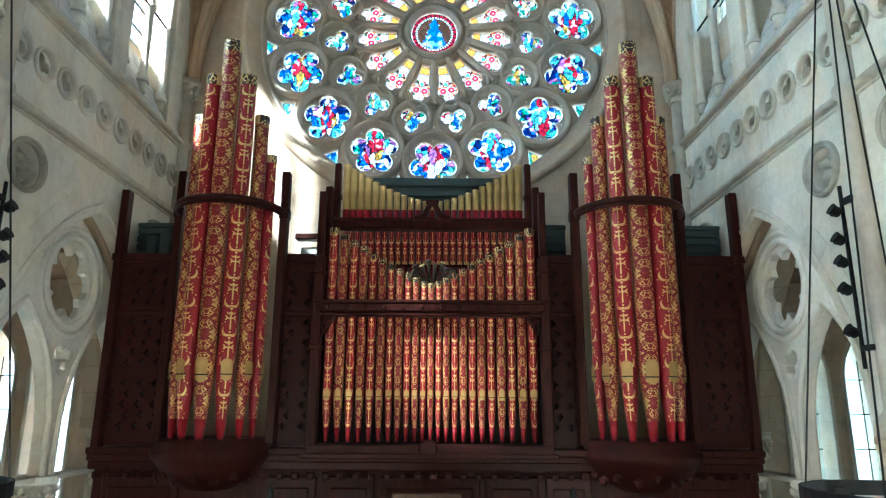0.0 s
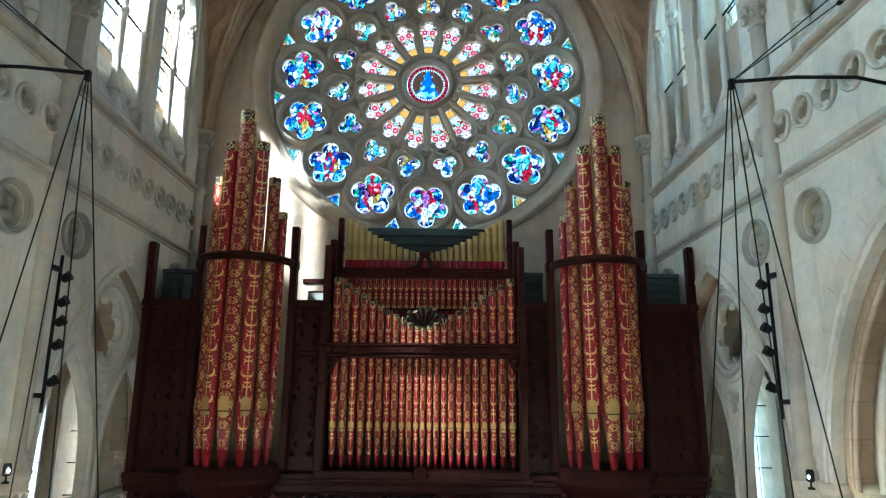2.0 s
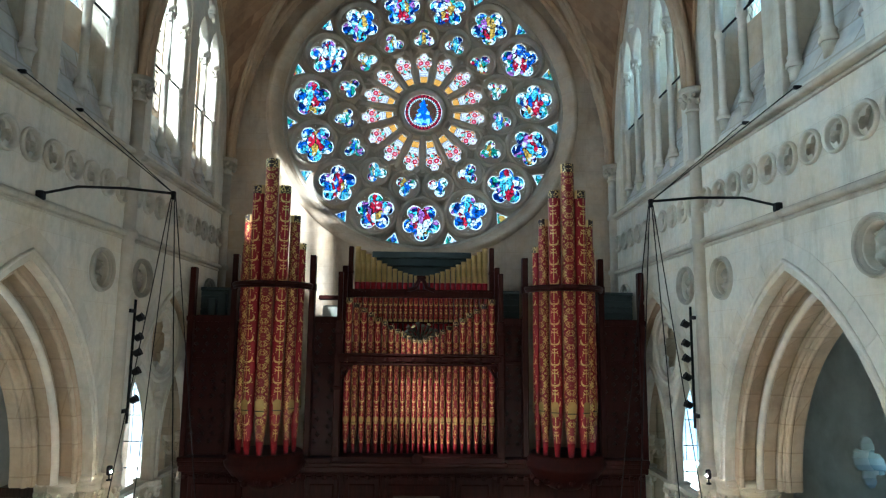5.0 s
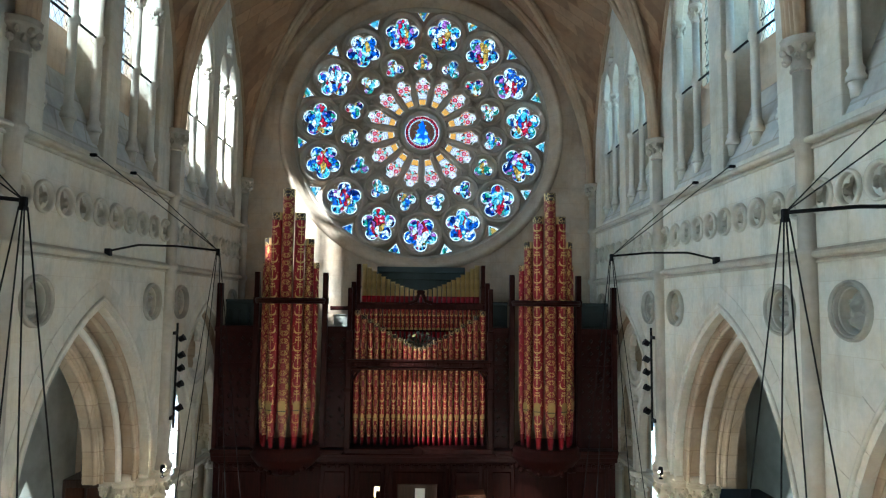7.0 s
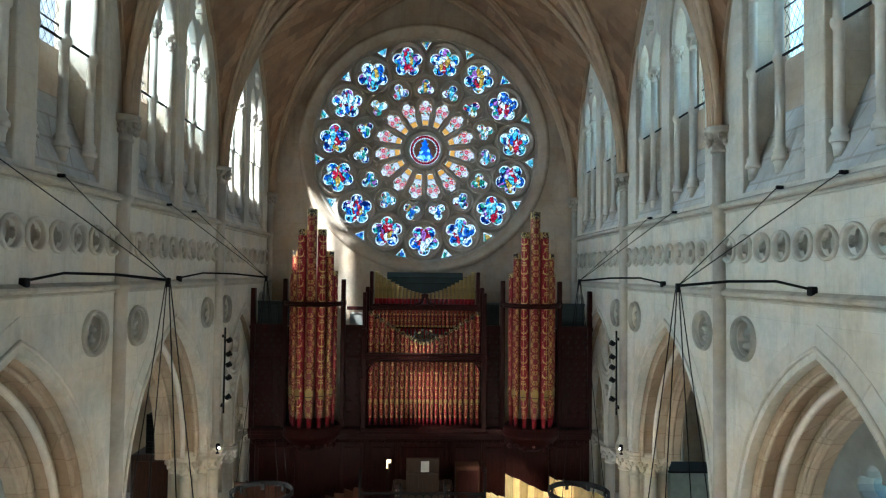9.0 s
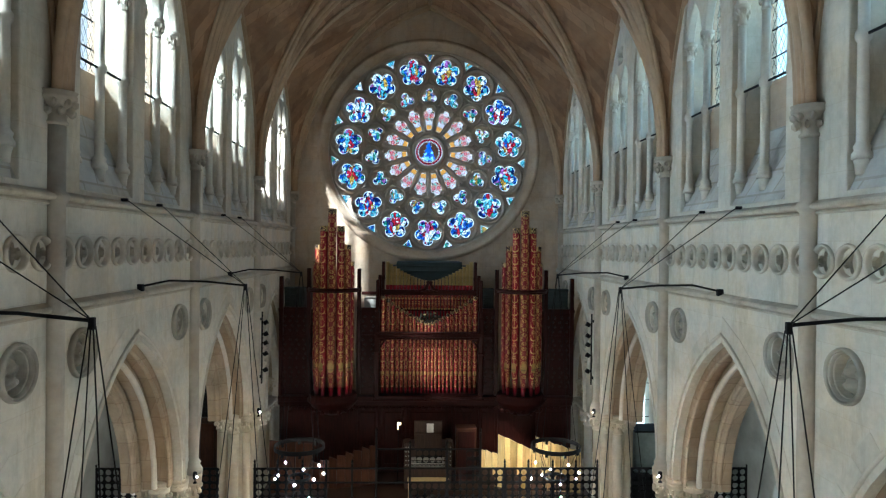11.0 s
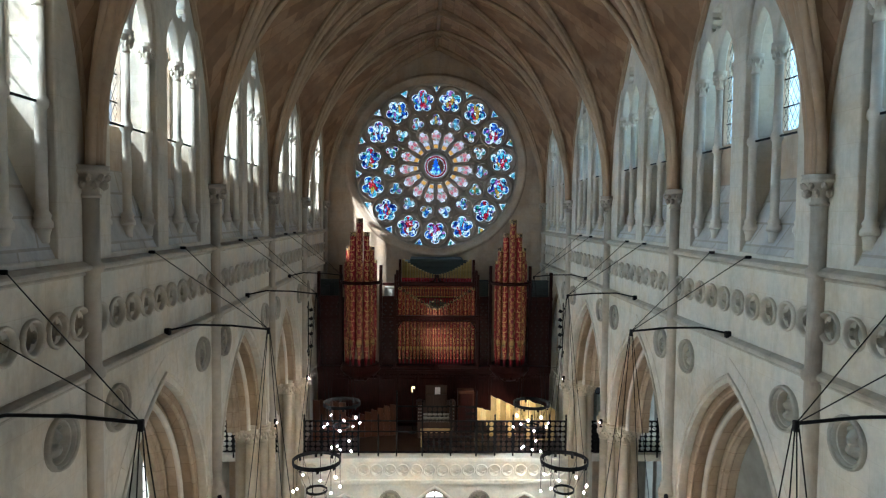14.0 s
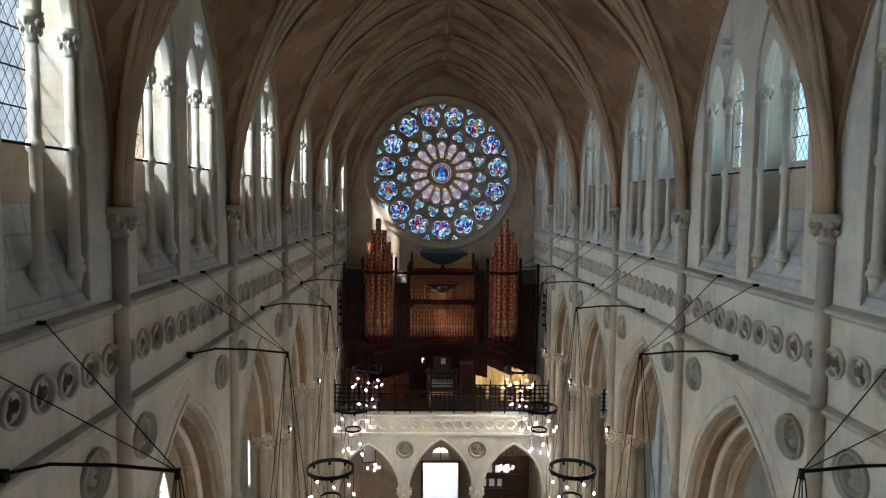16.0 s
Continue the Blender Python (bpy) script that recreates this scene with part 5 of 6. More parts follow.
# central flat
NP = 23
raw = [0.118 + 0.058 * (abs(i - 11) / 11) for i in range(NP)]
tot = sum(raw)
span = 3.14
x = CXO - span / 2
for i in range(NP):
    w_ = raw[i] / tot * span
    k = abs(i - 11) / 11
    organ_pipe(x + w_ / 2, 9.68 - 0.03 * (i % 2), w_ * 0.44, 10.24, 10.90, 12.50 + 0.86 * k ** 1.35, i % 2 == 1)
    x += w_
# inner rank behind: small red pipes, lit from above
for i in range(27):
    xx = CXO - 1.42 + i * 2.84 / 26
    p = part("inner_pipe", body_mesh(0.047, 12.9, 13.44, 10), RED_STENCIL, organ, "", Matrix.Translation((xx, 10.15, 0)))
    part("foot", lathe([(0.018, 12.45), (0.047, 12.9)], 10), REDP, p)
    part("mouth", boxes((-0.03, -0.052, 12.88, 0.03, -0.03, 12.96)), GOLD, p)
part("rank_rail", boxes((CXO - 1.5, 10.08, 12.86, CXO + 1.5, 10.12, 12.90), (CXO - 1.5, 10.05, 12.40, CXO + 1.5, 10.3, 12.46), bevel=0.006), CASE, organ)
# top row of gilt pipes
for i in range(25):
    k = abs(i - 12) / 12
    xx = CXO - 1.36 + i * 2.72 / 24
    r = 0.040 + 0.020 * k
    top = 13.86 + 0.62 * k ** 1.6
    p = part("gilt_pipe", lathe([(r, 13.72), (r, top - 0.03), (r * 1.12, top - 0.025), (r * 1.12, top), (r * 0.8, top), (r * 0.8, top - 0.06)], 12), BRASSP, organ, "", Matrix.Translation((xx, 9.88, 0)))
    part("foot", lathe([(r * 0.9, 13.5), (r * 1.02, 13.72)], 12), REDP, p)

# horizontal trumpets, fanned out over the middle
TARNISH = plain("tarnished_metal", (0.07, 0.06, 0.045), 0.4, 0.6)
for i in range(12):
    a = math.radians(-82 + i * 15)
    d = Vector((math.sin(a) * 0.85, -0.42 + 0.12 * (i % 2), 0.12 + 0.62 * math.cos(a))).normalized()
    o = Vector((CXO + 0.04 * math.sin(a), 9.80, 12.50))
    ln = 0.36 + 0.04 * (i % 2)
    q = d.to_track_quat("Z", "Y").to_matrix().to_4x4()
    t_ = part("trumpet", lathe([(0.010, 0.0), (0.018, ln * 0.55), (0.030, ln * 0.85), (0.044, ln), (0.040, ln), (0.022, ln * 0.8)], 12), TARNISH, organ, "dark flared trumpet pipe", Matrix.Translation(o) @ q)
    part("bell_rim", lathe([(0.042, ln - 0.006), (0.048, ln), (0.042, ln + 0.006)], 12), BRASSP if i % 3 == 1 else TARNISH, t_)

# framework of the centre
def beam(name, *rows, bevel=0.015, material=CASE, label=""):
    return part(name, boxes(*rows, bevel=bevel), material, organ, label)


for s in (-1, 1):
    xx = CXO + s * 1.66
    beam("post", (xx - 0.07, 9.44, 10.1, xx + 0.07, 9.62, 12.9), (xx - 0.05, 9.46, 12.9, xx + 0.05, 9.60, 13.9), (xx - 0.085, 9.42, 11.5, xx + 0.085, 9.64, 11.58), (xx - 0.085, 9.42, 12.62, xx + 0.085, 9.64, 12.70))
    xx = CXO + s * 1.50
    beam("post", (xx - 0.05, 9.78, 12.2, xx + 0.05, 9.92, 14.48), (xx - 0.065, 9.76, 13.9, xx + 0.065, 9.94, 13.97))
    xx = CXO + s * 1.60
    beam("post", (xx - 0.055, 9.66, 12.2, xx + 0.055, 9.8, 14.05))
    # carved brackets under the middle rail
    bm = bmesh.new()
    for j in range(5):
        t = bmesh.new()
        bmesh.ops.create_icosphere(t, subdivisions=1, radius=0.055, matrix=Matrix.Translation((CXO + s * (1.56 - 0.05 * j * 0.9), 9.5, 11.92 + 0.03 * j + 0.02 * (j % 2))))
        add(bm, t)
    add(bm, tube([(CXO + s * (1.58 - 0.3 * t), 9.5, 11.72 + 0.36 * math.sin(t * 1.4)) for t in (0, 0.25, 0.5, 0.75, 1)], 0.03, 6))
    part("carved_bracket", bm, CASE, organ)
beam("middle_rail", (CXO - 1.66, 9.42, 12.06, CXO + 1.66, 9.6, 12.18))
beam("middle_rail_cap", (CXO - 1.70, 9.40, 12.18, CXO + 1.70, 9.6, 12.23))
beam("middle_rail_bead", (CXO - 1.66, 9.44, 11.99, CXO + 1.66, 9.58, 12.05))
for j in range(12):
    xx = CXO - 1.5 + j * 3.0 / 11
    t = bmesh.new()
    bmesh.ops.create_icosphere(t, subdivisions=1, radius=0.04, matrix=Matrix.Translation((xx, 9.41, 12.12)) @ Matrix.Diagonal((1, 0.5, 1, 1)))
    part("carved_boss", t, CASE, organ)
beam("upper_rail", (CXO - 1.52, 9.76, 13.40, CXO + 1.52, 9.94, 13.54), (CXO - 1.55, 9.74, 13.52, CXO + 1.55, 9.94, 13.57))
bm = bmesh.new()
add(bm, tube([(CXO - 0.28, 9.74, 13.55), (CXO - 0.12, 9.74, 13.60), (CXO - 0.04, 9.74, 13.78), (CXO + 0.04, 9.74, 13.78), (CXO + 0.12, 9.74, 13.60), (CXO + 0.28, 9.74, 13.55)], 0.045, 6))
box(bm, CXO - 0.10, 9.72, 13.78, CXO + 0.10, 9.78, 13.86, bevel=0.02)
part("carved_crest", bm, CASE, organ)
beam("toe_board", (CXO - 1.72, 9.42, 10.08, CXO + 1.72, 9.9, 10.2), (CXO - 1.78, 9.36, 10.02, CXO + 1.78, 9.9, 10.09))
part("toe_boss", lathe([(0.12, 0), (0.13, 0.03), (0.09, 0.05)], 16), CASE, organ, "", Matrix.Translation((CXO - 0.02, 9.42, 10.15)) @ Matrix.Rotation(math.pi / 2, 4, "X"))
# near-black sheet as shade behind the ranks; roof of the swell box
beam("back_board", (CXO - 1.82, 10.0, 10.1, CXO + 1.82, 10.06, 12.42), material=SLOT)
beam("swell_box", (CXO - 1.45, 10.5, 12.4, CXO + 1.45, 12.0, 14.15), material=BOXTEAL, label="dark blue-green swell box")
beam("swell_box_roof", (CXO - 1.35, 10.45, 14.15, CXO + 1.35, 12.0, 14.32), material=BOXTEAL)
beam("swell_box_ridge", (CXO - 1.1, 10.40, 14.32, CXO + 1.1, 12.0, 14.46), material=BOXTEAL)

# pierced side panels
def pierced(w, h, cols, z_from, z_to):
    hs = []
    n = int((z_to - z_from) / 0.15)
    for j in range(n):
        for i in range(cols):
            if j % 6 == 5:
                continue
            hs.append(foil(w * (i + 0.5) / cols + 0.03 * (1 if j % 2 else -1), z_from + (j + 0.5) * 0.15, 0.055, 4, 4))
    return plate([(0, 0), (w, 0), (w, h), (0, h)], hs, 0.05)


for x0, x1 in ((-4.72, -3.84), (-2.18, -1.64), (1.80, 2.22), (3.80, 4.72)):
    w_ = x1 - x0
    me = pierced(w_, 2.72, 4 if w_ > 0.6 else 2, 0.2, 2.6)
    part("pierced_panel", me, CASE, organ, "", cross_matrix(9.78, x0, 10.16))
    # near-black sheet puts shade behind the piercings
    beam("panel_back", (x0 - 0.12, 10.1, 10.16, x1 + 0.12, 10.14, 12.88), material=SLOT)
    beam("panel_frame", (x0, 9.72, 12.84, x1, 9.86, 12.98), (x0, 9.74, 12.02, x1, 9.80, 12.10), (x0 - 0.04, 9.73, 10.14, x0 + 0.04, 9.86, 12.9), (x1 - 0.04, 9.73, 10.14, x1 + 0.04, 9.86, 12.9), bevel=0.01)
    # louvred box above
    bm = bmesh.new()
    for j in range(4):
        zz = 13.02 + j * 0.13
        box(bm, x0 + 0.03, 10.2, zz, x1 - 0.03, 10.26, zz + 0.09)
    if x0 > -2 or x0 < -3:
        part("louvre", bm, BOXTEAL, organ)
        beam("louvre_frame", (x0, 10.22, 12.94, x1, 10.5, 13.0), (x0, 10.22, 13.52, x1, 10.5, 13.6), (x0, 10.3, 12.9, x1, 10.55, 13.56), material=BOXTEAL)
    else:
        bm.free()
        beam("trunk", (x0 + 0.08, 10.4, 12.9, x1 - 0.05, 10.9, 13.25), material=PLASTER)
        beam("board", (x0, 10.3, 13.36, x1, 10.5, 13.46))
for xx in (-4.70, 4.72):
    beam("end_post", (xx - 0.06, 9.66, 10.1, xx + 0.06, 9.84, 13.98), (xx - 0.08, 9.64, 12.85, xx + 0.08, 9.86, 12.96))
for i in range(3):
    part("wooden_pipe", boxes((-4.5 + i * 0.22, 10.1, 12.9, -4.34 + i * 0.22, 10.26, 13.35 + 0.12 * i), bevel=0.01), BOXTEAL, organ)
    # lower case
beam("cornice", (-4.76, 9.60, 9.96, 4.76, 9.95, 10.05))
beam("cornice_cap", (-4.76, 9.55, 10.05, 4.76, 9.95, 10.14))
beam("cornice_bed", (-4.76, 9.66, 9.84, 4.76, 9.95, 9.96))
beam("lower_case", (-4.76, 9.86, 7.6, 4.76, 10.2, 9.9))
for x0, x1 in ((-4.6, -3.5), (-2.25, -1.55), (-1.45, -0.72), (-0.66, 0.78), (0.84, 1.6), (1.7, 2.35), (3.6, 4.6)):
    beam("case_panel", (x0, 9.80, 7.75, x1, 9.87, 9.75), (x0 + 0.1, 9.77, 7.9, x1 - 0.1, 9.81, 9.6), bevel=0.02)
for i in range(44):
    xx = -4.6 + i * 9.2 / 43
    beam("frieze_block", (xx - 0.05, 9.58, 9.72, xx + 0.05, 9.66, 9.82), bevel=0.02)

# ---------------------------------------------------------------- hanging lights
def bracket(side, y):
    """Wall bracket: bowed iron arm with two stay wires, ropes drop from its tip."""
    b = thing("wall_bracket", Matrix.Translation((side * WX, y, 0)), "black iron wall bracket with two stay wires", "bracket", "lamp brackets")
    tip = Vector((-side * 1.72, 0, 14.33))
    arm = [Vector((-side * 0.04, 0, 14.30)), Vector((-side * 0.5, 0, 14.40)), Vector((-side * 1.1, 0, 14.39)), tip]
    part("arm", tube(arm, 0.018, 8), IRON, b)
    part("arm_boss", boxes((-0.05 - 0.04 * side, -0.05, 14.22, 0.05 - 0.04 * side, 0.05, 14.34), bevel=0.015), IRON, b)
    for s in (-1, 1):
        part("stay", tube([tip, Vector((-side * 0.1, s * 0.665, 15.66))], 0.0065, 6), ROPE, b)
        part("stay_eye", boxes((-0.05 - 0.07 * side, s * 0.665 - 0.022, 15.63, 0.05 - 0.07 * side, s * 0.665 + 0.022, 15.68), bevel=0.008), IRON, b)
    part("pulley", boxes((tip.x - 0.026, -0.026, 14.25, tip.x + 0.026, 0.026, 14.36), bevel=0.008), IRON, b)
    return b


bulb_me = mesh_of(lathe([(0.005, -0.017), (0.009, -0.008), (0.0115, 0.003), (0.008, 0.015), (0.003, 0.022)], 10), BULB, "bulb")


def chandelier(side, y, z):
    """Iron corona: a wide hoop, a small hoop below, candle bulbs on both, hung on ropes."""
    x = side * (WX - 1.72)
    c = thing("chandelier", Matrix.Translation((x, y, z)), "black iron hoop chandelier with lit candle bulbs", "chandelier", "chandeliers")
    for r, zz, hh in ((0.58, 0.0, 0.10), (0.25, -0.72, 0.06)):
        bm = bmesh.new()
        rows = [[bm.verts.new((q * math.cos(2 * math.pi * i / 36), q * math.sin(2 * math.pi * i / 36), zz + h)) for i in range(36)] for q, h in ((r, 0), (r + 0.018, 0), (r + 0.018, hh), (r, hh))]
        for j in range(4):
            a, b = rows[j], rows[(j + 1) % 4]
            for i in range(36):
                bm.faces.new((a[i], a[(i + 1) % 36], b[(i + 1) % 36], b[i]))
        bmesh.ops.recalc_face_normals(bm, faces=bm.faces[:])
        part("hoop", bm, IRON, c)
    for i in range(8):
        a = 2 * math.pi * (i + 0.25) / 8
        part("hoop_tab", boxes((0.545, -0.035, -0.07, 0.575, 0.035, 0.06), bevel=0.006), IRON, c, "", Matrix.Rotation(a, 4, "Z"))
    n = 0
    for r, zz, count in ((0.58, -0.58, 8), (0.33, -1.38, 5)):
        for i in range(count):
            a = 2 * math.pi * (i + 0.5 * (n % 2)) / count + 0.3 * n
            p = Vector((r * math.cos(a), r * math.sin(a), zz + 0.13 * math.sin(2.7 * i + n)))
            arm = part("bulb_arm", tube([(p.x * (0.99 if r > 0.4 else 0.75), p.y * (0.99 if r > 0.4 else 0.75), zz + (0.60 if r > 0.4 else 0.68)), (p.x, p.y, p.z + 0.03)], 0.008, 6), IRON, c)
            part("bulb", bulb_me, None, arm, "lit warm bulb", Matrix.Translation(p - Vector((0, 0, 0.02))))
        n += 1
    top = 14.28 - z
    for i in range(4):
        a = math.pi / 4 + i * math.pi / 2
        part("rope", tube([(0.03 * math.cos(a), 0.03 * math.sin(a), top), (0.58 * math.cos(a), 0.58 * math.sin(a), 0.08)], 0.0068, 6), ROPE, c)
        part("lower_rope", tube([(0.58 * math.cos(a), 0.58 * math.sin(a), 0.02), (0.25 * math.cos(a), 0.25 * math.sin(a), -0.68)], 0.006, 5), ROPE, c)
    return c


for side, nm in SIDES:
    for y in MIDS[1:6]:
        bracket(side, y)
        chandelier(side, y, 10.13)


def spot_bar(side, y):
    """Vertical black bar with five stage spotlights, slung from a bracket's rope."""
    x = side * (WX - 0.17)
    b = thing("spotlight_bar", Matrix.Translation((x, y, 0)), "vertical black bar carrying five stage spotlights", "light bar", "spotlight bars")
    part("bar", tube([(0, 0, 11.12), (0, 0, 13.12)], 0.022, 8), IRON, b)
    for z in (12.9, 11.3):
        part("clamp", boxes((-0.04 if side < 0 else -0.02, -0.19, z, 0.02 if side < 0 else 0.04, 0.0, z + 0.06)), IRON, b)
    for z in (12.82, 12.5, 12.25, 11.95, 11.5):
        t = bmesh.new()
        add(t, lathe([(0.04, -0.055), (0.058, -0.04), (0.058, 0.035), (0.068, 0.06)], 10), Matrix.Translation((-side * 0.10, -0.03, z)) @ Matrix.Rotation(math.radians(-side * 60), 4, "Y"))
        box(t, -side * 0.10 - 0.05, -0.06, z - 0.05, -side * 0.10 + 0.05, 0.03, z + 0.05, bevel=0.02)
        box(t, -0.08 if side > 0 else 0, -0.012, z - 0.012, 0.0 if side > 0 else 0.08, 0.012, z + 0.012)
        part("spotlight", t, IRON, b)
    return b


for side, nm in SIDES:
    spot_bar(side, LINES[1] + 0.19)

# ---------------------------------------------------------------- spotlights on the pier capitals
def pier_spot(x, y, side):
    s = thing("pier_spotlight", Matrix.Translation((x, y, 10.36)), "small lit spotlight on the pier's capital", "spotlight", "pier spotlights")
    part("stem", lathe([(0.04, 0.0), (0.04, 0.02), (0.012, 0.03), (0.012, 0.10)], 8), IRON, s)
    part("can", lathe([(0.03, 0.08), (0.045, 0.10), (0.045, 0.2), (0.03, 0.22)], 10), IRON, s)
    part("lens", bulb_me, None, s, "lit lamp lens", Matrix.Translation((-side * 0.05, -0.05, 0.14)) @ Matrix.Scale(0.8, 4))
    return s


for side, nm in SIDES:
    for y in LINES[1:6]:
        pier_spot(side * 4.56, y - 0.42, side)
        pier_spot(side * 5.46, y - 0.45, side)

# ---------------------------------------------------------------- gallery furniture
con = thing("organ_console", Matrix.Translation((0.05, 8.3, 7.6)), "dark oak organ console with three ivory manuals", "organ console")
part("body", boxes((-0.72, 0.1, 0, 0.72, 0.75, 1.25), (-0.78, 0.05, 1.25, 0.78, 0.8, 1.31), bevel=0.015), DARKWOOD, con)
for s in (-1, 1):
    part("stop_jamb", boxes((s * 0.62 - 0.09, -0.35, 0.75, s * 0.62 + 0.09, 0.1, 1.55), bevel=0.02), DARKWOOD, con)
    for r in range(5):
        for q in range(2):
            part("stop_knob", lathe([(0.012, 0), (0.022, 0.03), (0.02, 0.045)], 8), IVORY, con, "ivory stop knob", Matrix.Translation((s * 0.62 + (q - 0.5) * 0.08, -0.36, 0.9 + r * 0.13)) @ Matrix.Rotation(math.pi / 2, 4, "X"))
for k in range(3):
    man = part("manual", boxes((-0.5, -0.32 + k * 0.13, 0.76 + k * 0.09, 0.5, -0.10 + k * 0.13, 0.80 + k * 0.09), bevel=0.006), IVORY, con, "ivory keyboard")
    bm = bmesh.new()
    for j in range(25):
        if j % 7 in (2, 6):
            continue
        xx = -0.47 + j * 0.039
        box(bm, xx - 0.008, -0.2 + k * 0.13, 0.80 + k * 0.09, xx + 0.008, -0.10 + k * 0.13, 0.812 + k * 0.09)
    part("sharp_keys", bm, SLOT, man)
part("music_desk", boxes((-0.42, 0.02, 1.2, 0.42, 0.06, 2.1), (-0.42, -0.03, 1.70, 0.42, 0.02, 1.748), bevel=0.01), DARKWOOD, con)
tagged(part("sheet_music", boxes((0.0, 8.296, 9.35, 0.21, 8.318, 9.62)), PAPER), "white sheet of music propped on the console", "sheet music")
bench = thing("organ_bench", Matrix.Translation((0.05, 7.5, 7.6)), "pale polished wooden organ bench", "bench")
part("seat", boxes((-0.6, -0.17, 0.56, 0.6, 0.17, 0.62), bevel=0.012), PALE, bench)
for s in (-1, 1):
    part("leg", boxes((s * 0.55 - 0.03, -0.16, 0.0, s * 0.55 + 0.03, 0.16, 0.56), bevel=0.008), PALE, bench)
lampd = thing("desk_lamp", Matrix.Translation((-0.88, 9.0, 7.6)), "small lit lamp on a dark stand", "desk lamp")
part("stand", lathe([(0.14, 0), (0.14, 0.02), (0.015, 0.05), (0.012, 1.85)], 10), IRON, lampd)
part("shade", boxes((-0.03, -0.10, 1.80, 0.09, -0.02, 1.88), bevel=0.01), LAMPGLOW, lampd, "glowing warm shade")
part("glow_side", boxes((-0.03, -0.09, 1.66, 0.01, -0.03, 1.80), bevel=0.008), LAMPGLOW, lampd)
cab = thing("wooden_cabinet", Matrix.Translation((1.25, 9.2, 7.6)), "red-brown wooden cabinet in the organ gallery", "cabinet")
part("body", boxes((-0.32, -0.25, 0, 0.32, 0.25, 1.7), bevel=0.015), BROWN, cab)
part("door", boxes((-0.27, -0.275, 0.1, 0.27, -0.252, 1.6), bevel=0.01), CASE, cab)


def board_screen(name, label, wood_, xs_, y0, y1, tops):
    """A run of upright boards standing in shallow folds, tops stepping."""
    s = thing(name, Matrix.Translation((0, 0, 7.6)), label, "screen")
    n = len(tops)
    for i in range(n):
        a = xs_[0] + (xs_[1] - xs_[0]) * i / n
        b = xs_[0] + (xs_[1] - xs_[0]) * (i + 1) / n
        ya = y0 + (y1 - y0) * i / n + 0.10 * (i % 2)
        yb = y0 + (y1 - y0) * (i + 1) / n + 0.10 * ((i + 1) % 2)
        za, zb = tops[i] - 7.6, tops[i] - 7.6 - 0.07
        bm = bmesh.new()
        lo = [(a, ya, 0), (b - 0.008, yb, 0), (b - 0.008, yb, zb), (a, ya, za)]
        f = [bm.verts.new(p) for p in lo]
        g = [bm.verts.new((p[0], p[1] + 0.03, p[2])) for p in lo]
        bm.faces.new(f)
        bm.faces.new(list(reversed(g)))
        for j in range(4):
            bm.faces.new((f[j], g[j], g[(j + 1) % 4], f[(j + 1) % 4]))
        bmesh.ops.recalc_face_normals(bm, faces=bm.faces[:])
        part("board", bm, wood_, s)
    return s


board_screen("pale_board_screen", "tall pale pine boards standing in stepped folds", PALE, (1.65, 4.65), 8.6, 8.0, [8.75, 8.72, 8.68, 9.22, 9.16, 9.08, 9.0, 8.92, 8.86, 9.22, 9.18, 9.10, 9.05, 9.0, 8.95, 8.9])
board_screen("brown_board_screen", "brown wooden boards standing in stepped folds", BROWN, (-4.65, -1.5), 8.0, 8.7, [9.2, 9.18, 9.14, 9.1, 9.06, 8.45, 8.5, 8.56, 8.62, 8.68, 8.74, 8.8, 8.85])
for i in range(7):
    ch = thing("choir_chair", Matrix.Translation((1.75 + (i % 4) * 0.72, 7.3 + (i // 4) * 0.6, 7.6)), "dark wooden chair with pale seat", "chair", "gallery chairs")
    part("seat", boxes((-0.2, -0.2, 0.42, 0.2, 0.2, 0.46), bevel=0.01), BROWN, ch)
    part("backrest", boxes((-0.2, -0.22, 0.6, 0.2, -0.19, 0.86), bevel=0.01), DARKWOOD, ch)
    for a in (-1, 1):
        for b in (-1, 1):
            part("leg", boxes((a * 0.18 - 0.018, b * 0.18 - 0.018, 0, a * 0.18 + 0.018, b * 0.18 + 0.018, 0.86 if b < 0 else 0.42)), DARKWOOD, ch)

# aisle ends of the gallery
for side, nm in SIDES:
    a, b = sorted((side * 5.5, side * 9.0))
    structure("floor_gallery_aisle_" + nm, boxes((a, 6.6, 7.35, b, END, 7.6)), PARAPET, "stone floor of the gallery's aisle end")
    r_ = thing("aisle_railing", None, "dark iron railing with pierced lattice panels", "railing", "aisle railings")
    for z in (7.72, 8.46, 8.85):
        part("rail", boxes((a, 6.56, z - 0.02, b, 6.60, z + 0.02)), IRON, r_)
    for i in range(5):
        xx = a + (b - a) * i / 4
        part("post", boxes((xx - 0.025, 6.555, 7.5, xx + 0.025, 6.605, 8.95)), IRON, r_)
        if i < 4:
            part("lattice_panel", lattice((b - a) / 4 - 0.05, 0.72, 0.165), IRON, r_, "", cross_matrix(6.57, xx + 0.025, 7.74))
            part("lattice_panel", lattice((b - a) / 4 - 0.05, 0.35, 0.165), IRON, r_, "", cross_matrix(6.57, xx + 0.025, 8.48))
box_ = thing("blower_cabinet", Matrix.Translation((6.6, 7.4, 7.6)), "grey-green painted cabinet in the aisle", "cabinet")
part("body", boxes((-0.6, -0.3, 0, 0.6, 0.5, 2.1), bevel=0.02), plain("grey_green_paint", (0.27, 0.33, 0.31), 0.6), box_)
part("top", boxes((-0.63, -0.33, 2.1, 0.63, 0.53, 2.14), bevel=0.01), IRON, box_)


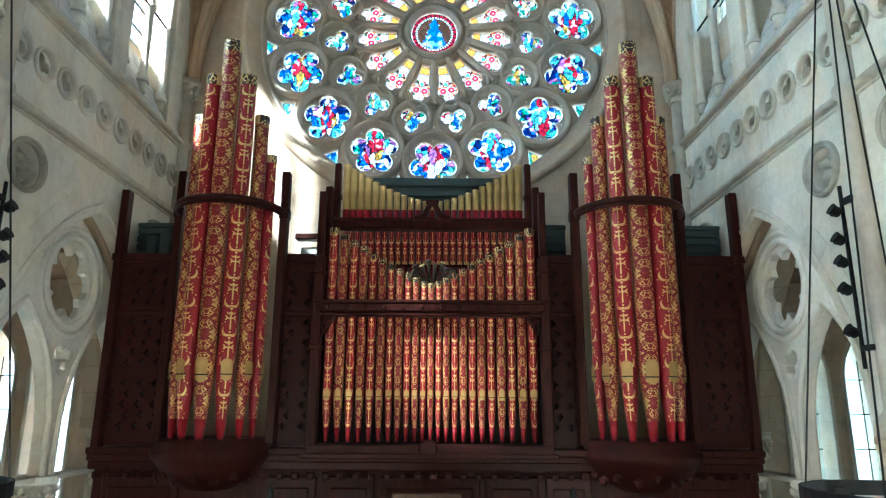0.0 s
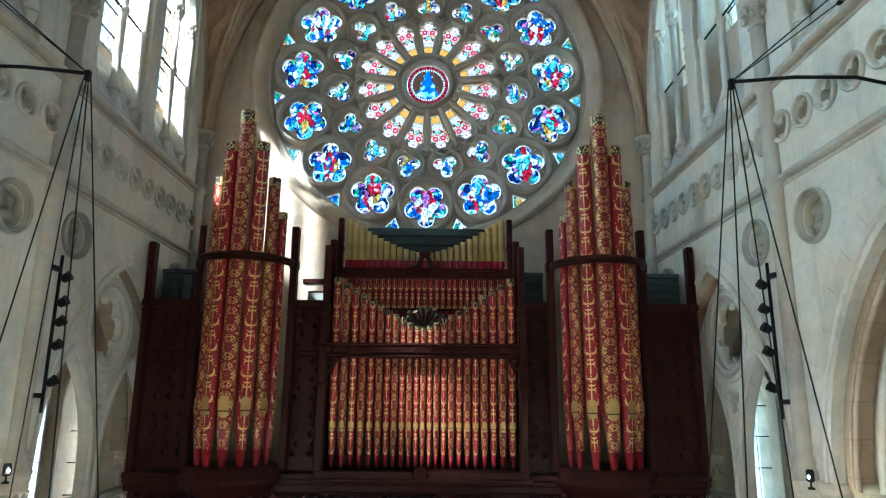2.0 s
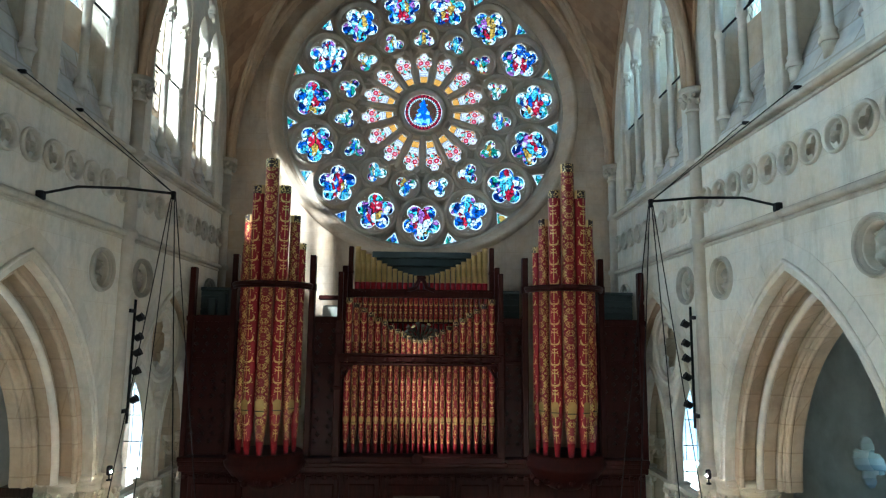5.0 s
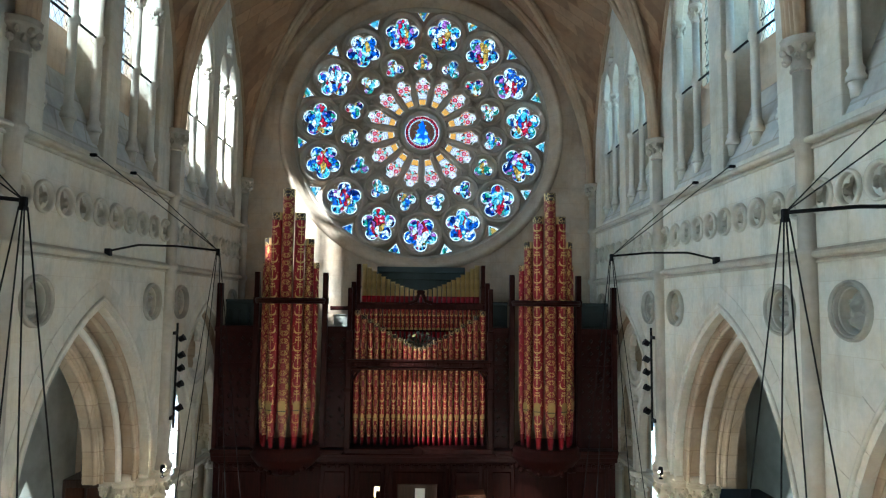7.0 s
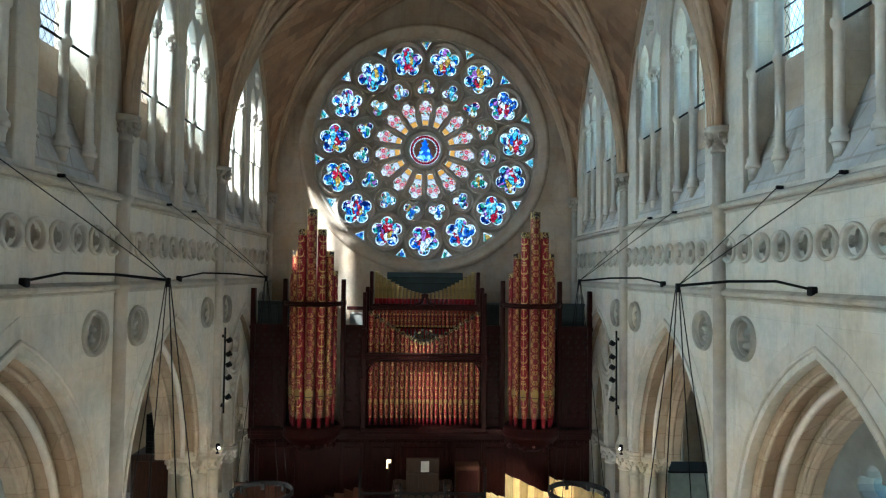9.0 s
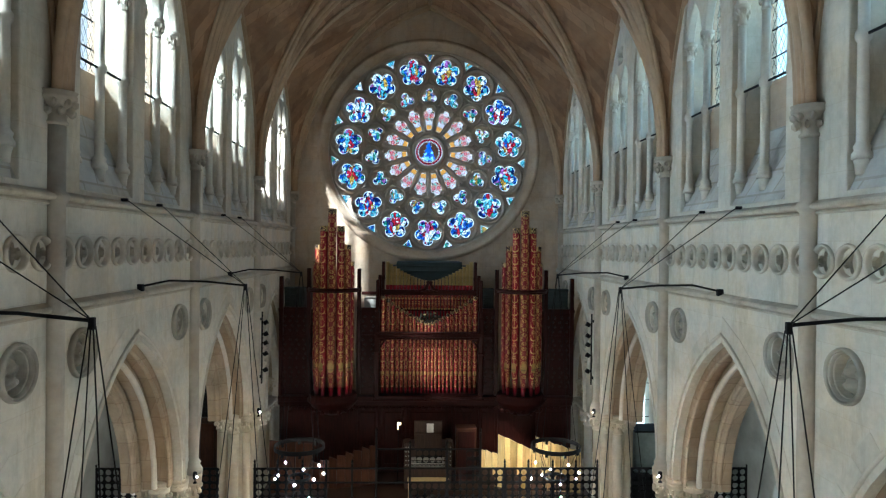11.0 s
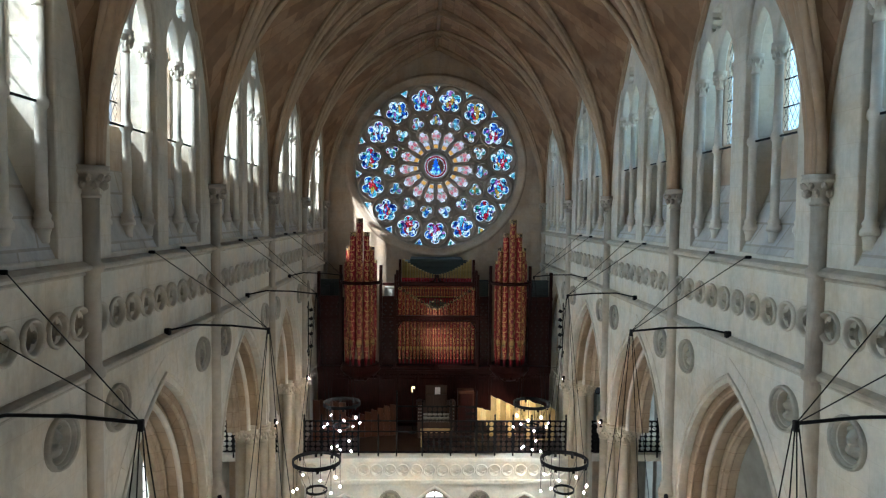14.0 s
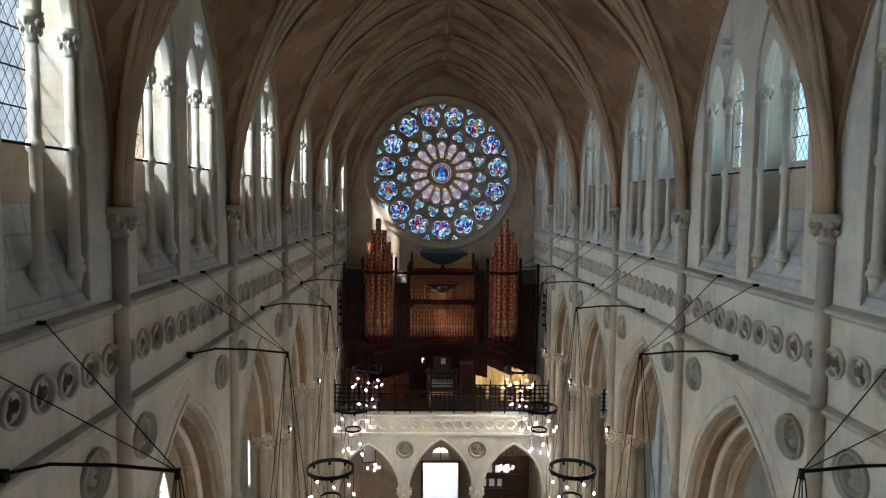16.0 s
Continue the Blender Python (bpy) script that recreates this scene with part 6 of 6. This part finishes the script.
def loudspeaker(m):
    s = thing("loudspeaker", m, "black louvred loudspeaker box in the aisle", "loudspeaker", "aisle loudspeakers")
    part("body", boxes((-0.45, -0.25, 0, 0.45, 0.25, 0.95), bevel=0.02), IRON, s)
    for k in range(6):
        part("slat", boxes((-0.42, -0.285, 0.08 + k * 0.14, 0.42, -0.25, 0.16 + k * 0.14), bevel=0.008), IRON, s)
    return s


sc_ = thing("side_case", Matrix.Translation((-6.35, 8.0, 7.6)), "dark panelled wooden organ side case in the aisle", "cabinet")
part("body", boxes((-0.7, -0.35, 0, 0.7, 0.5, 2.35), bevel=0.02), DARKWOOD, sc_)
for k in range(3):
    part("panel", boxes((-0.62 + k * 0.43, -0.385, 0.15, -0.24 + k * 0.43, -0.35, 2.2), bevel=0.012), BROWN, sc_)
loudspeaker(Matrix.Translation((-6.3, 8.0, 9.95)))
loudspeaker(Matrix.Translation((5.95, 7.0, 7.6)))

# ---------------------------------------------------------------- porch under the gallery
door = tagged(new("door_1"), "open double doors under a glazed fanlight, daylight outside", "", "", "structure")
part("frame", boxes((-0.93, END - 0.08, 0, -0.84, END + 0.10, 3.16), (1.06, END - 0.08, 0, 1.15, END + 0.10, 3.16), (-0.93, END - 0.08, 3.10, 1.15, END + 0.10, 3.20), bevel=0.01), DARKWOOD, door)
part("mullion", boxes((0.08, END - 0.02, 3.25, 0.12, END + 0.06, 3.94), bevel=0.005), DARKWOOD, door)
for s, xx in ((-1, -0.84), (1, 1.06)):
    lf = part("door_leaf", boxes((xx - 0.03, END - 1.02, 0.02, xx + 0.03, END - 0.08, 3.05), bevel=0.01), BROWN, door)
    part("handle", lathe([(0.012, 0), (0.03, 0.02), (0.03, 0.05), (0.012, 0.07)], 8), GOLD, lf, "brass handle", Matrix.Translation((xx - s * 0.09, END - 0.92, 1.1)))
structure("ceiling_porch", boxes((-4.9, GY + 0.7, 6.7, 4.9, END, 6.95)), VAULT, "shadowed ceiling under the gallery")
for cx in (3.27,):
    sc = thing("glazed_screen", Matrix.Translation((cx, 10.6, 0)), "dark glazed wooden screen hung with notices", "screen", "")
    part("frame", boxes((-1.35, 0, 0, -1.25, 0.08, 4.0), (1.25, 0, 0, 1.35, 0.08, 4.0), (-1.35, 0, 3.9, 1.35, 0.08, 4.0), (-0.04, 0, 0, 0.04, 0.08, 3.9), (-1.25, 0, 2.2, 1.25, 0.08, 2.3), (-1.25, 0, 3.0, 1.25, 0.06, 3.05), bevel=0.008), DARKWOOD, sc)
    part("backing", boxes((-1.3, 0.08, 0, 1.3, 0.12, 3.95)), DARKWOOD, sc)
    for i in range(6):
        n_ = part("notice", boxes((-1.1 + (i % 3) * 0.42 + (0.75 if i > 2 else 0) * 0.4, 0.064, 2.4 + (i // 3) * 0.72, -0.84 + (i % 3) * 0.42 + (0.75 if i > 2 else 0) * 0.4, 0.076, 2.78 + (i // 3) * 0.72)), PAPER, sc, "white paper notice")
nb = thing("framed_notice", Matrix.Translation((-3.7, END - 0.06, 3.1)), "framed white notice hung on the porch wall", "notice board")
part("frame", boxes((-0.36, 0, 0, -0.31, 0.05, 0.95), (0.31, 0, 0, 0.36, 0.05, 0.95), (-0.31, 0, 0, 0.31, 0.05, 0.05), (-0.31, 0, 0.9, 0.31, 0.05, 0.95), bevel=0.006), DARKWOOD, nb)
part("sheet", boxes((-0.31, 0.02, 0.05, 0.31, 0.05, 0.9)), PAPER, nb)
for cx in (-3.25, 3.27):
    pl = thing("pendant_lamp", Matrix.Translation((cx, 9.2, 4.0)), "small dark pendant lamp with five lit bulbs", "pendant lamp", "porch pendants")
    part("rod", tube([(0, 0, 0.3), (0, 0, 2.7)], 0.012, 6), IRON, pl)
    for i in range(5):
        a = 2 * math.pi * i / 5
        p = Vector((0.3 * math.cos(a), 0.3 * math.sin(a), 0))
        ar = part("arm", tube([(0, 0, 0.32), (p.x * 0.6, p.y * 0.6, 0.28), (p.x, p.y, 0.05)], 0.01, 6), IRON, pl)
        part("bulb", bulb_me, None, ar, "lit warm bulb", Matrix.Translation(p))

# outside
structure("backdrop", boxes((-120, 70, -0.3, 120, 70.5, 90)), SKYGLOW, "hazy white sky beyond the west end")
structure("backdrop_south", boxes((-130, -320, -0.3, -129.5, 69, 100)), SKYGLOW_S, "bright hazy sky beyond the south windows")
structure("ground", boxes((-600, -600, -0.6, 600, 600, -0.31)), stone("pale_paving", (0.66, 0.64, 0.58), (0.80, 0.78, 0.72), (0.55, 0.53, 0.48), (0.6, 0.6)), "pale paved ground outside")
